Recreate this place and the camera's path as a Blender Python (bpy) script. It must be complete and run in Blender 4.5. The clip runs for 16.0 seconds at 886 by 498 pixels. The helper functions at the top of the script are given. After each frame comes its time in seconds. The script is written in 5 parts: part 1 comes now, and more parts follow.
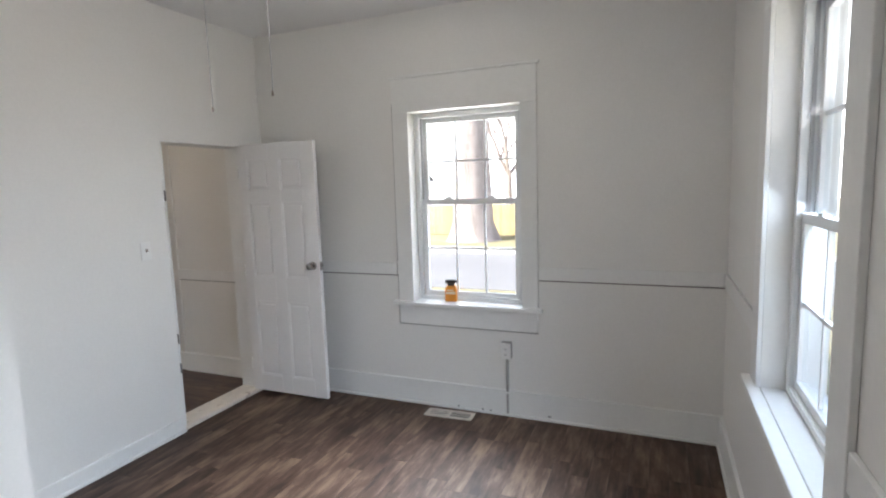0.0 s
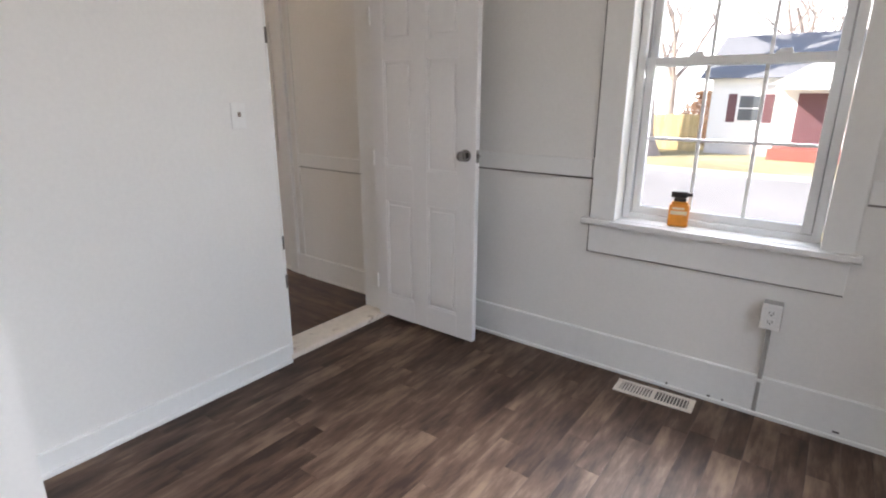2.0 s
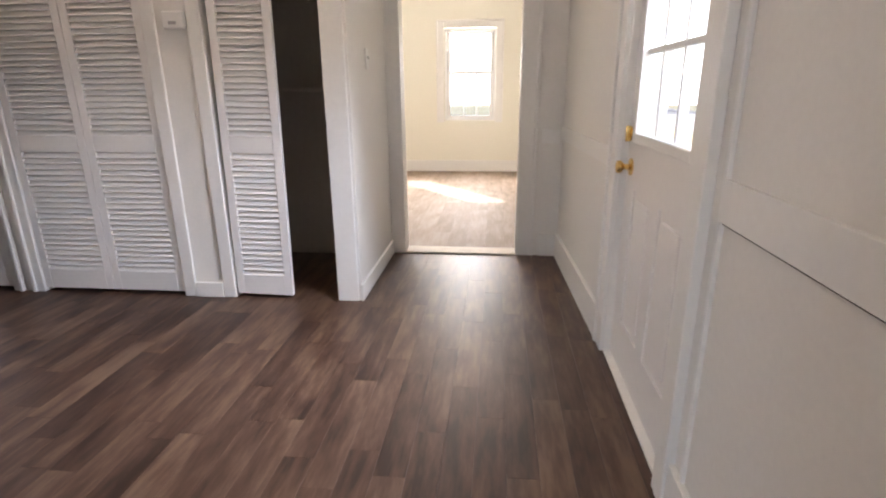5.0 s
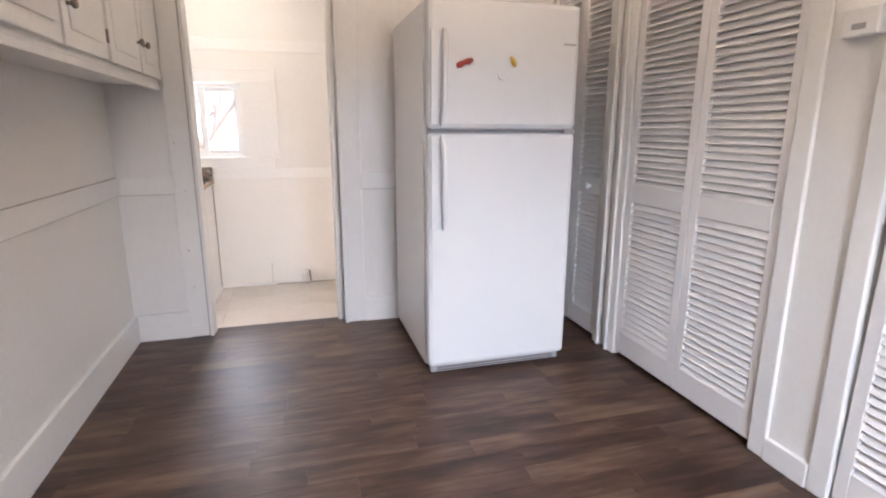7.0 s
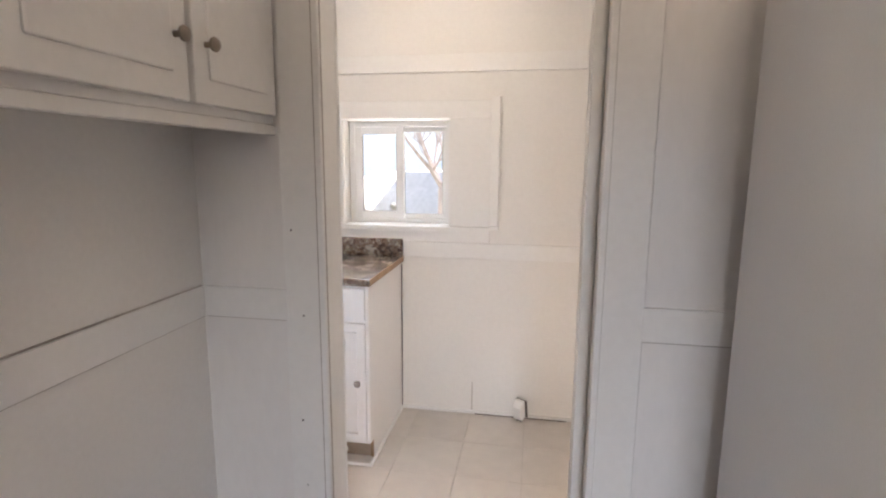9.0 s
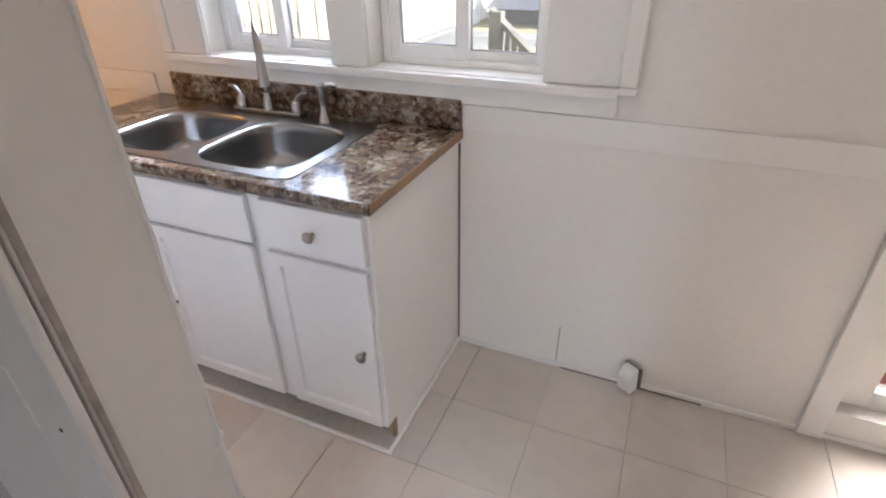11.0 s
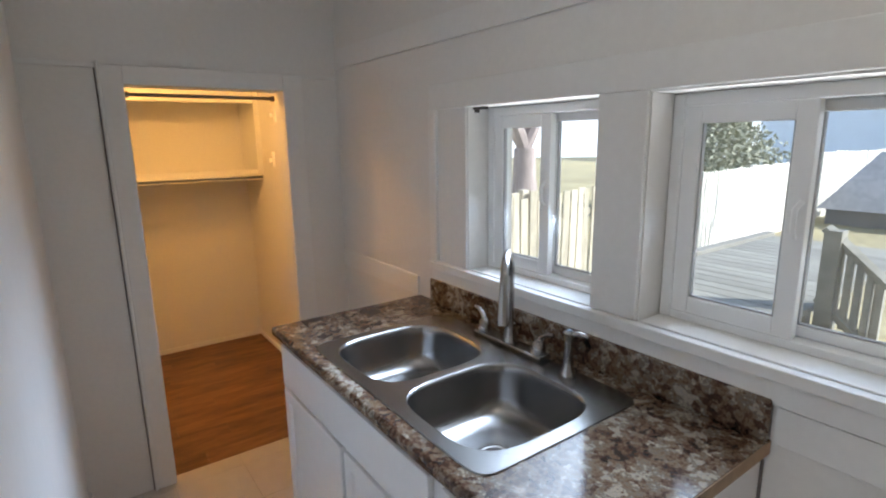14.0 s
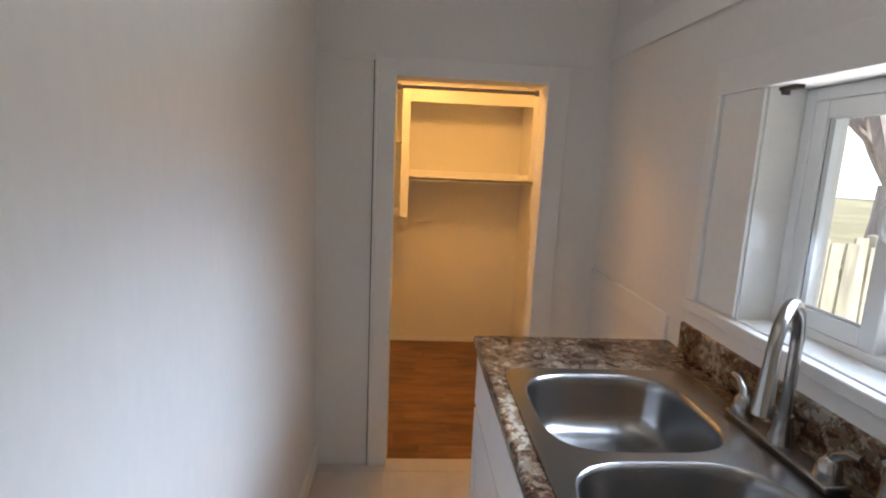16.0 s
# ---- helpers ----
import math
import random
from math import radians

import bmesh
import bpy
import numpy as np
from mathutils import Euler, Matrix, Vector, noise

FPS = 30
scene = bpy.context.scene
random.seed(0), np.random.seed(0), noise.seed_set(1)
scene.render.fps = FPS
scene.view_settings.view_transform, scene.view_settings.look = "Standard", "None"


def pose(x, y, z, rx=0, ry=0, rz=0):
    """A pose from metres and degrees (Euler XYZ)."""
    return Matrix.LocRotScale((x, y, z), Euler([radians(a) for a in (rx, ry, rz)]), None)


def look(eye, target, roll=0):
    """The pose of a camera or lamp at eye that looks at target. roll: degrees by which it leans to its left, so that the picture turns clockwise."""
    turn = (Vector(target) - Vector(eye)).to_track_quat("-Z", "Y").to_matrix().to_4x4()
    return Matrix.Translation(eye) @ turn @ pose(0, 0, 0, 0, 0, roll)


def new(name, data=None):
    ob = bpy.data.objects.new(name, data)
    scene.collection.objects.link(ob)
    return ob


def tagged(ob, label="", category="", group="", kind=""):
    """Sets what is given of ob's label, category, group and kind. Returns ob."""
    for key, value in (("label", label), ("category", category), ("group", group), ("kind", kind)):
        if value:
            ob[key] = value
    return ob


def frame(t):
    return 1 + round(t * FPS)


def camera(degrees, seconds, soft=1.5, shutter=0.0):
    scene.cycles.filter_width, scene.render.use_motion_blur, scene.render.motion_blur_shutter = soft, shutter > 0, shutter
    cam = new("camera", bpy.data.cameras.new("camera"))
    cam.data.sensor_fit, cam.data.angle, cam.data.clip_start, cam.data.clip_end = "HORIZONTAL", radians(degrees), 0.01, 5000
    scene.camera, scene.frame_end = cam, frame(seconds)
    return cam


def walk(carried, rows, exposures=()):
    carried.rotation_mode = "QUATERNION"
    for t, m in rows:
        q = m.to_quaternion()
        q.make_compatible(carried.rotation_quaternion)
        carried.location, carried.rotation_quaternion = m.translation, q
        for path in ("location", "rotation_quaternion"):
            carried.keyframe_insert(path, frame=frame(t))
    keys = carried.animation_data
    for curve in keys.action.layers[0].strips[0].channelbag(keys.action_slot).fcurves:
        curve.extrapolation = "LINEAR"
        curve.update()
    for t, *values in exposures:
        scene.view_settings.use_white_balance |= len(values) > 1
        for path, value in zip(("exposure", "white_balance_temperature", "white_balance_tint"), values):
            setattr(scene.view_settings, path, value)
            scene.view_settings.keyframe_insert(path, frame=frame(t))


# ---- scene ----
cam = camera(80.6, 16.0, soft=2.1)
PATH = [
    (0, (3.106, -3.432, 1.661), (2.342, -1.599, 1.422), -1.8),
    (0.5, (3.03, -3.321, 1.62), (2.248, -1.523, 1.229), -0.8),
    (1, (2.852, -3.057, 1.502), (1.979, -1.328, 1.004), 0.1),
    (1.5, (2.559, -2.807, 1.398), (1.567, -1.163, 0.839), 0.3),
    (2, (2.233, -2.453, 1.391), (1.081, -0.918, 0.827), 0.2),
    (2.5, (1.941, -2.002, 1.35), (0.605, -0.629, 0.775), -0.1),
    (3, (1.588, -1.585, 1.317), (0.102, -0.381, 0.732), 0.3),
    (3.2, (1.459, -1.421, 1.31), (-0.091, -0.308, 0.711), 0.2),
    (5.3, (-0.113, -0.4, 1.149), (-1.949, -0.925, 0.556), -1.0),
    (5.5, (-0.286, -0.412, 1.146), (-2.039, -1.165, 0.547), -1.4),
    (6, (-0.583, -0.502, 1.172), (-2.031, -1.752, 0.588), -1.0),
    (6.5, (-0.831, -0.581, 1.195), (-1.814, -2.237, 0.657), -0.4),
    (7, (-0.945, -0.834, 1.199), (-1.477, -2.709, 0.752), 0.1),
    (7.5, (-1.024, -1.2, 1.245), (-1.209, -3.166, 0.928), 0.4),
    (8, (-1.101, -1.643, 1.286), (-1.042, -3.631, 1.071), 0.5),
    (8.2, (-1.094, -1.83, 1.286), (-0.972, -3.814, 1.066), 0.5),
    (10.3, (-0.949, -3.56, 1.4), (-0.367, -5.32, 0.65), -0.1),
    (10.5, (-0.958, -3.65, 1.395), (-0.351, -5.362, 0.559), -0.2),
    (11, (-0.933, -3.812, 1.347), (-0.248, -5.39, 0.328), -0.8),
    (11.5, (-0.858, -3.96, 1.356), (-0.007, -5.446, 0.322), -2.2),
    (12, (-0.811, -4.053, 1.379), (0.246, -5.489, 0.472), -2.8),
    (12.5, (-0.808, -4.147, 1.413), (0.421, -5.548, 0.685), -2.4),
    (13, (-0.819, -4.202, 1.443), (0.533, -5.555, 0.858), -1.8),
    (13.5, (-0.811, -4.24, 1.45), (0.656, -5.506, 0.957), -1.4),
    (14, (-0.736, -4.247, 1.449), (0.855, -5.386, 1.036), -0.9),
    (14.5, (-0.674, -4.346, 1.422), (1.081, -5.243, 1.077), 0.4),
    (15, (-0.702, -4.531, 1.424), (1.184, -5.112, 1.097), 1.9),
    (15.5, (-0.669, -4.584, 1.393), (1.278, -4.883, 1.051), 2.4),
    (16, (-0.519, -4.559, 1.357), (1.446, -4.692, 1.008), 2.6),
]
EXPOSURES = [(0.0, 1.56, 6200, 12), (1.0, 1.48, 6300, 13), (2.0, 1.6, 6500, 16), (3.2, 1.42, 6450, 18), (5.3, 2.08, 6600, 19), (6.0, 2.12, 6500, 18), (7.0, 2.46, 6400, 19), (8.2, 2.28, 6600, 18), (10.3, 1.67, 6200, 17), (11.5, 1.5, 6050, 16), (12.5, 1.2, 5750, 11), (13.5, 0.93, 5750, 10), (14.5, 0.93, 5800, 11), (16.0, 0.97, 5950, 12)]
walk(cam, [(t, look(eye, target, roll)) for t, eye, target, roll in PATH], EXPOSURES)

# ---------------------------------------------------------------- world, sun and exposure
world = bpy.data.worlds.new("sky")
scene.world = world
world.use_nodes = True
wn = world.node_tree.nodes
sky = wn.new("ShaderNodeTexSky")
sky.sky_type = "NISHITA"
sky.sun_disc = False
sky.sun_elevation = radians(32.5)
sky.sun_rotation = radians(-128.5)
world.node_tree.links.new(sky.outputs[0], wn["Background"].inputs[0])
wn["Background"].inputs[1].default_value = 0.15
sun = new("sun", bpy.data.lights.new("sun", "SUN"))
sun.data.energy = 4.6
sun.data.angle = radians(0.6)
sun.data.color = (1.0, 0.93, 0.82)
sun.matrix_world = look((-6.58, -5.23, 5.37), (0, 0, 0))

BACKDROP_GLOW = 0.7                  # glow of the added backdrop ring, in place of a white sky near the horizon
KITCHEN_WINDOW_Y = -5.41
# daylight in each opening: name, place, size, way into the room, power from the sky, power from the ground, sky colour, ground colour
LAMPS = [
    ("sky_front_window", 1.8175, 0.10, 1.60, 0.80, 0.9, (0, -1), 9.0, 4.0, (0.92, 0.96, 1.0), (1.0, 0.93, 0.84)),
    ("sky_side_window", 3.52, -1.565, 1.65, 0.88, 0.9, (-1, 0), 6.0, 2.5, (0.76, 0.88, 1.0), (1.0, 0.95, 0.90)),
    ("sky_front_door", -1.65, 0.06, 1.50, 0.60, 0.6, (0, -1), 5.4, 6.4, (0.80, 0.89, 1.0), (1.0, 0.80, 0.60)),
    ("sky_sunroom_window", -7.50, -0.82, 1.40, 0.66, 0.8, (1, 0), 5.0, 7, (1.0, 0.97, 0.90), (1.0, 0.92, 0.78)),
    ("sky_sunroom_window", -7.50, -2.30, 1.40, 0.56, 0.8, (1, 0), 5.0, 7, (1.0, 0.95, 0.85), (1.0, 0.92, 0.78)),
    ("sky_kitchen_window", 0.44, KITCHEN_WINDOW_Y - 0.02, 1.32, 0.52, 0.45, (0, 1), 2.4, 1.0, (0.74, 0.86, 1.0), (1.0, 0.95, 0.88)),
    ("sky_kitchen_window", -0.27, KITCHEN_WINDOW_Y - 0.02, 1.32, 0.56, 0.45, (0, 1), 0.8, 0.7, (0.82, 0.90, 1.0), (1.0, 0.95, 0.88)),
    ("sky_back_door", -1.94, KITCHEN_WINDOW_Y - 0.02, 0.4, 0.5, 0.6, (0, 1), 2.3, 0.8, (1.0, 0.87, 0.75), (1.0, 0.80, 0.66)),
]
# lit lamps: name, place, radius, power, colour
BULBS = [
    ("kitchen_bulb", -0.55, -4.72, 2.19, 0.05, 1.2, (1.0, 0.86, 0.68)),
    ("pantry_bulb", 2.35, -4.65, 1.92, 0.05, 11, (1.0, 0.46, 0.10)),
]

# ---------------------------------------------------------------- materials


def material(name, base, rough=0.5, metal=0.0, vary=0.06, grain=30.0, blotch=1.2, bump=0.05, stain=None, stain_amount=0.0, stain_scale=2.3, spec=0.5, stretch=(1, 1, 1), per_object=0.0):
    """A surface with fine grain, large blotches, optional stains and a little relief."""
    m = bpy.data.materials.new(name)
    m.use_nodes = True
    n, l = m.node_tree.nodes, m.node_tree.links
    b = n["Principled BSDF"]
    b.inputs["Roughness"].default_value = rough
    b.inputs["Metallic"].default_value = metal
    b.inputs["Specular IOR Level"].default_value = spec
    tc = n.new("ShaderNodeNewGeometry")
    mp = n.new("ShaderNodeMapping")
    mp.inputs["Scale"].default_value = stretch
    l.new(tc.outputs["Position"], mp.inputs["Vector"])
    fine = n.new("ShaderNodeTexNoise")
    fine.inputs["Scale"].default_value = grain
    fine.inputs["Detail"].default_value = 4
    big = n.new("ShaderNodeTexNoise")
    big.inputs["Scale"].default_value = blotch
    big.inputs["Detail"].default_value = 3
    l.new(mp.outputs[0], fine.inputs["Vector"])
    l.new(mp.outputs[0], big.inputs["Vector"])
    add = n.new("ShaderNodeMath")
    add.operation = "ADD"
    l.new(fine.outputs[0], add.inputs[0])
    l.new(big.outputs[0], add.inputs[1])
    ramp = n.new("ShaderNodeMapRange")
    ramp.inputs[1].default_value = 0.7
    ramp.inputs[2].default_value = 1.3
    ramp.inputs[3].default_value = 1 - vary
    ramp.inputs[4].default_value = 1 + vary
    l.new(add.outputs[0], ramp.inputs[0])
    mul = n.new("ShaderNodeMix")
    mul.data_type = "RGBA"
    mul.blend_type = "MULTIPLY"
    mul.inputs[0].default_value = 1
    mul.inputs[6].default_value = (*base, 1)
    l.new(ramp.outputs[0], mul.inputs[7])
    out = mul.outputs[2]
    if stain:
        st = n.new("ShaderNodeTexNoise")
        st.inputs["Scale"].default_value = stain_scale
        st.inputs["Detail"].default_value = 6
        st.inputs["Roughness"].default_value = 0.7
        l.new(tc.outputs["Position"], st.inputs["Vector"])
        r2 = n.new("ShaderNodeMapRange")
        r2.inputs[1].default_value = 0.58
        r2.inputs[2].default_value = 0.75
        r2.inputs[4].default_value = stain_amount
        l.new(st.outputs[0], r2.inputs[0])
        mx = n.new("ShaderNodeMix")
        mx.data_type = "RGBA"
        mx.inputs[7].default_value = (*stain, 1)
        l.new(r2.outputs[0], mx.inputs[0])
        l.new(out, mx.inputs[6])
        out = mx.outputs[2]
    if per_object:
        oi = n.new("ShaderNodeObjectInfo")
        r3 = n.new("ShaderNodeMapRange")
        r3.inputs[3].default_value = 1 - per_object
        r3.inputs[4].default_value = 1 + per_object
        l.new(oi.outputs["Random"], r3.inputs[0])
        m3 = n.new("ShaderNodeMix")
        m3.data_type = "RGBA"
        m3.blend_type = "MULTIPLY"
        m3.inputs[0].default_value = 1
        l.new(out, m3.inputs[6])
        l.new(r3.outputs[0], m3.inputs[7])
        out = m3.outputs[2]
    l.new(out, b.inputs["Base Color"])
    if bump:
        bp = n.new("ShaderNodeBump")
        bp.inputs["Strength"].default_value = bump
        bp.inputs["Distance"].default_value = 0.01
        l.new(add.outputs[0], bp.inputs["Height"])
        l.new(bp.outputs[0], b.inputs["Normal"])
    return m


def glass_material(name, tint=(1, 1, 1), rough=0.0):
    m = bpy.data.materials.new(name)
    m.use_nodes = True
    n, l = m.node_tree.nodes, m.node_tree.links
    n.remove(n["Principled BSDF"])
    tr = n.new("ShaderNodeBsdfTransparent")
    tr.inputs[0].default_value = (*tint, 1)
    gl = n.new("ShaderNodeBsdfGlossy")
    gl.inputs["Roughness"].default_value = 0.02
    lw = n.new("ShaderNodeLayerWeight")
    pw = n.new("ShaderNodeMath")
    pw.operation = "POWER"
    pw.inputs[1].default_value = 5
    l.new(lw.outputs["Facing"], pw.inputs[0])
    fr = n.new("ShaderNodeMath")
    fr.operation = "MULTIPLY_ADD"
    fr.inputs[1].default_value = 0.5
    fr.inputs[2].default_value = 0.03
    l.new(pw.outputs[0], fr.inputs[0])
    mx = n.new("ShaderNodeMixShader")
    l.new(fr.outputs[0], mx.inputs[0])
    l.new(tr.outputs[0], mx.inputs[1])
    l.new(gl.outputs[0], mx.inputs[2])
    l.new(mx.outputs[0], n["Material Output"].inputs[0])
    return m


def plank_material(name, dark, mid, light, rough=0.43, along="x", spec=0.5):
    """Wood-look plank: grain along the board, tone set by each board."""
    m = bpy.data.materials.new(name)
    m.use_nodes = True
    n, l = m.node_tree.nodes, m.node_tree.links
    b = n["Principled BSDF"]
    geo = n.new("ShaderNodeNewGeometry")
    oi = n.new("ShaderNodeObjectInfo")
    off = n.new("ShaderNodeVectorMath")
    off.operation = "MULTIPLY_ADD"
    comb = n.new("ShaderNodeCombineXYZ")
    for i in range(3):
        l.new(oi.outputs["Random"], comb.inputs[i])
    off.inputs[1].default_value = (37, 23, 11)
    l.new(comb.outputs[0], off.inputs[0])
    l.new(geo.outputs["Position"], off.inputs[2])

    def noise_at(scale, detail, stretch):
        mp = n.new("ShaderNodeMapping")
        mp.inputs["Scale"].default_value = stretch if along == "x" else (stretch[1], stretch[0], 1)
        l.new(off.outputs[0], mp.inputs["Vector"])
        t = n.new("ShaderNodeTexNoise")
        t.inputs["Scale"].default_value = scale
        t.inputs["Detail"].default_value = detail
        t.inputs["Roughness"].default_value = 0.6
        l.new(mp.outputs[0], t.inputs["Vector"])
        return t

    grain = noise_at(14, 5, (0.35, 3.0, 1))
    cloud = noise_at(3.6, 4, (0.9, 3.6, 1))
    s1 = n.new("ShaderNodeMath")
    s1.operation = "MULTIPLY_ADD"
    s1.inputs[1].default_value = 0.4
    l.new(grain.outputs[0], s1.inputs[0])
    s2 = n.new("ShaderNodeMath")
    s2.operation = "MULTIPLY"
    s2.inputs[1].default_value = 0.85
    l.new(cloud.outputs[0], s2.inputs[0])
    l.new(s2.outputs[0], s1.inputs[2])
    s3 = n.new("ShaderNodeMath")
    s3.operation = "MULTIPLY_ADD"
    s3.inputs[1].default_value = 0.17
    l.new(oi.outputs["Random"], s3.inputs[0])
    l.new(s1.outputs[0], s3.inputs[2])
    ramp = n.new("ShaderNodeValToRGB")
    ramp.color_ramp.elements[0].position = 0.54
    ramp.color_ramp.elements[0].color = (*dark, 1)
    ramp.color_ramp.elements[1].position = 0.92
    ramp.color_ramp.elements[1].color = (*light, 1)
    e = ramp.color_ramp.elements.new(0.72)
    e.color = (*mid, 1)
    l.new(s3.outputs[0], ramp.inputs[0])
    l.new(ramp.outputs[0], b.inputs["Base Color"])
    b.inputs["Roughness"].default_value = rough
    b.inputs["Specular IOR Level"].default_value = spec
    bp = n.new("ShaderNodeBump")
    bp.inputs["Strength"].default_value = 0.06
    bp.inputs["Distance"].default_value = 0.004
    l.new(grain.outputs[0], bp.inputs["Height"])
    l.new(bp.outputs[0], b.inputs["Normal"])
    return m


M_WALL = material("wall_paint", (0.80, 0.79, 0.76), 0.55, vary=0.025, grain=60, blotch=0.9, bump=0.04)
M_GLOSSWALL = material("semi_gloss_paint", (0.80, 0.79, 0.77), 0.30, vary=0.025, grain=50, blotch=2.2, bump=0.05, stretch=(1, 1, 0.35))
M_TRIM = material("trim_paint", (0.82, 0.82, 0.80), 0.38, vary=0.025, grain=40, blotch=1.5, bump=0.05)
M_CEIL = material("ceiling_paint", (0.80, 0.80, 0.79), 0.7, vary=0.03, grain=50, blotch=0.7, bump=0.06)
M_CREAM = material("cream_paint", (0.83, 0.82, 0.73), 0.6, vary=0.02, grain=50, blotch=0.8)
M_DOOR = material("door_paint", (0.82, 0.81, 0.80), 0.32, vary=0.02, grain=35, blotch=1.8, bump=0.05)
M_GAP = material("dark_gap", (0.10, 0.09, 0.085), 0.8, vary=0.2)
# for grimy jamb seams and the painted shade at rail edges
M_SEAM = material("grimy_seam_and_shade", (0.46, 0.43, 0.40), 0.9, vary=0.3)
# for dark gaps, grime and painted shade lines
M_DULLGAP = material("grimy_gap_and_shade", (0.15, 0.13, 0.12), 0.9, vary=0.3)
M_THRESH = material("worn_threshold", (0.72, 0.66, 0.58), 0.6, vary=0.1, grain=22, blotch=6, bump=0.3, stain=(0.20, 0.10, 0.06), stain_amount=0.9, stain_scale=13)
M_VINYL = material("vinyl_frame", (0.84, 0.85, 0.85), 0.3, vary=0.015, grain=20)
M_GLASS = glass_material("window_glass", (0.97, 0.99, 1.0))
M_PLANK_A = plank_material("plank_brown_a", (0.028, 0.0135, 0.0085), (0.084, 0.049, 0.033), (0.195, 0.130, 0.088), 0.52, "y", 0.35)
M_PLANK_B = plank_material("plank_brown_b", (0.026, 0.0115, 0.007), (0.073, 0.037, 0.0235), (0.145, 0.088, 0.056), along="x")
M_PLANK_C = plank_material("plank_tan", (0.20, 0.15, 0.11), (0.29, 0.22, 0.17), (0.36, 0.29, 0.23), 0.6, "x", 0.25)
M_PLANK_P = plank_material("plank_oak", (0.10, 0.042, 0.014), (0.19, 0.085, 0.030), (0.28, 0.14, 0.055), along="y")
M_TILE = material("kitchen_tile", (0.60, 0.56, 0.51), 0.35, vary=0.06, grain=14, blotch=2.0, bump=0.04, per_object=0.03)
M_GROUT = material("grout", (0.50, 0.465, 0.42), 0.8, vary=0.15)
M_FRIDGE = material("fridge_enamel", (0.75, 0.77, 0.79), 0.24, vary=0.01, grain=160, blotch=1.0, bump=0.06)
M_GREY = material("grey_plastic", (0.40, 0.40, 0.41), 0.45, vary=0.05)
M_STEEL = material("brushed_steel", (0.31, 0.305, 0.30), 0.25, 1.0, vary=0.05, grain=60, blotch=4, bump=0.03, stretch=(0.3, 4, 4))
M_CHROME = material("satin_nickel", (0.38, 0.365, 0.345), 0.2, 1.0, vary=0.03)
M_DARKNICKEL = material("dark_nickel", (0.27, 0.25, 0.235), 0.16, 1.0, vary=0.05)
M_BRASS = material("brass", (0.80, 0.55, 0.20), 0.22, 1.0, vary=0.06)
M_KNOB = material("antique_knob", (0.30, 0.26, 0.22), 0.35, 1.0, vary=0.1)
# closet interior tone, its dimness put into the colour
M_DARK = material("closet_shade_tone", (0.42, 0.38, 0.33), 0.7, vary=0.05)
M_GREENGLOW = material("grass", (0.36, 0.31, 0.17), 0.9, vary=0.35, grain=9, blotch=0.4, stain=(0.16, 0.18, 0.06), stain_amount=0.6)

# ---------------------------------------------------------------- mesh helpers


def empty_thing(name, x, y, z, rz=0.0):
    ob = new(name)
    ob.empty_display_size = 0.1
    ob.matrix_world = pose(x, y, z, 0, 0, rz)
    return ob


def link_bm(name, bm, mat, parent=None, smooth=False):
    me = bpy.data.meshes.new(name)
    bmesh.ops.recalc_face_normals(bm, faces=bm.faces[:])
    if smooth:
        for f in bm.faces:
            f.smooth = True
    bm.to_mesh(me)
    bm.free()
    me.materials.append(mat)
    ob = new(name, me)
    if smooth:
        try:
            me.set_sharp_from_angle(angle=radians(40))
        except AttributeError:
            pass
    if parent:
        ob.parent = parent
    return ob


def part(name, bm, mat, parent, label="", smooth=False):
    ob = link_bm(name, bm, mat, parent, smooth)
    if label:
        tagged(ob, label)
    return ob


def box(bm, x0, x1, y0, y1, z0, z1, bevel=0.0):
    vs = [bm.verts.new((x, y, z)) for x in (min(x0, x1), max(x0, x1)) for y in (min(y0, y1), max(y0, y1)) for z in (min(z0, z1), max(z0, z1))]
    fs = [bm.faces.new([vs[i] for i in q]) for q in ((0, 1, 3, 2), (4, 6, 7, 5), (0, 4, 5, 1), (2, 3, 7, 6), (0, 2, 6, 4), (1, 5, 7, 3))]
    if bevel:
        edges = list({e for f in fs for e in f.edges})
        bmesh.ops.bevel(bm, geom=edges, offset=bevel, segments=2, profile=0.5, affect="EDGES")
    return vs


def boxes(*items, bevel=0.0):
    bm = bmesh.new()
    for it in items:
        box(bm, *it, bevel=bevel)
    return bm


def turned(bm, profile, axis="z", at=(0, 0, 0), steps=20):
    """A solid of revolution from (radius, height) pairs."""
    rings = []
    for r, h in profile:
        ring = []
        for i in range(steps):
            a = 2 * math.pi * i / steps
            p = (r * math.cos(a), r * math.sin(a), h)
            if axis == "y":
                p = (p[0], p[2], p[1])
            elif axis == "x":
                p = (p[2], p[0], p[1])
            ring.append(bm.verts.new((p[0] + at[0], p[1] + at[1], p[2] + at[2])))
        rings.append(ring)
    for a, b in zip(rings, rings[1:]):
        for i in range(steps):
            bm.faces.new((a[i], a[(i + 1) % steps], b[(i + 1) % steps], b[i]))
    bm.faces.new(rings[0])
    bm.faces.new(rings[-1])
    return bm


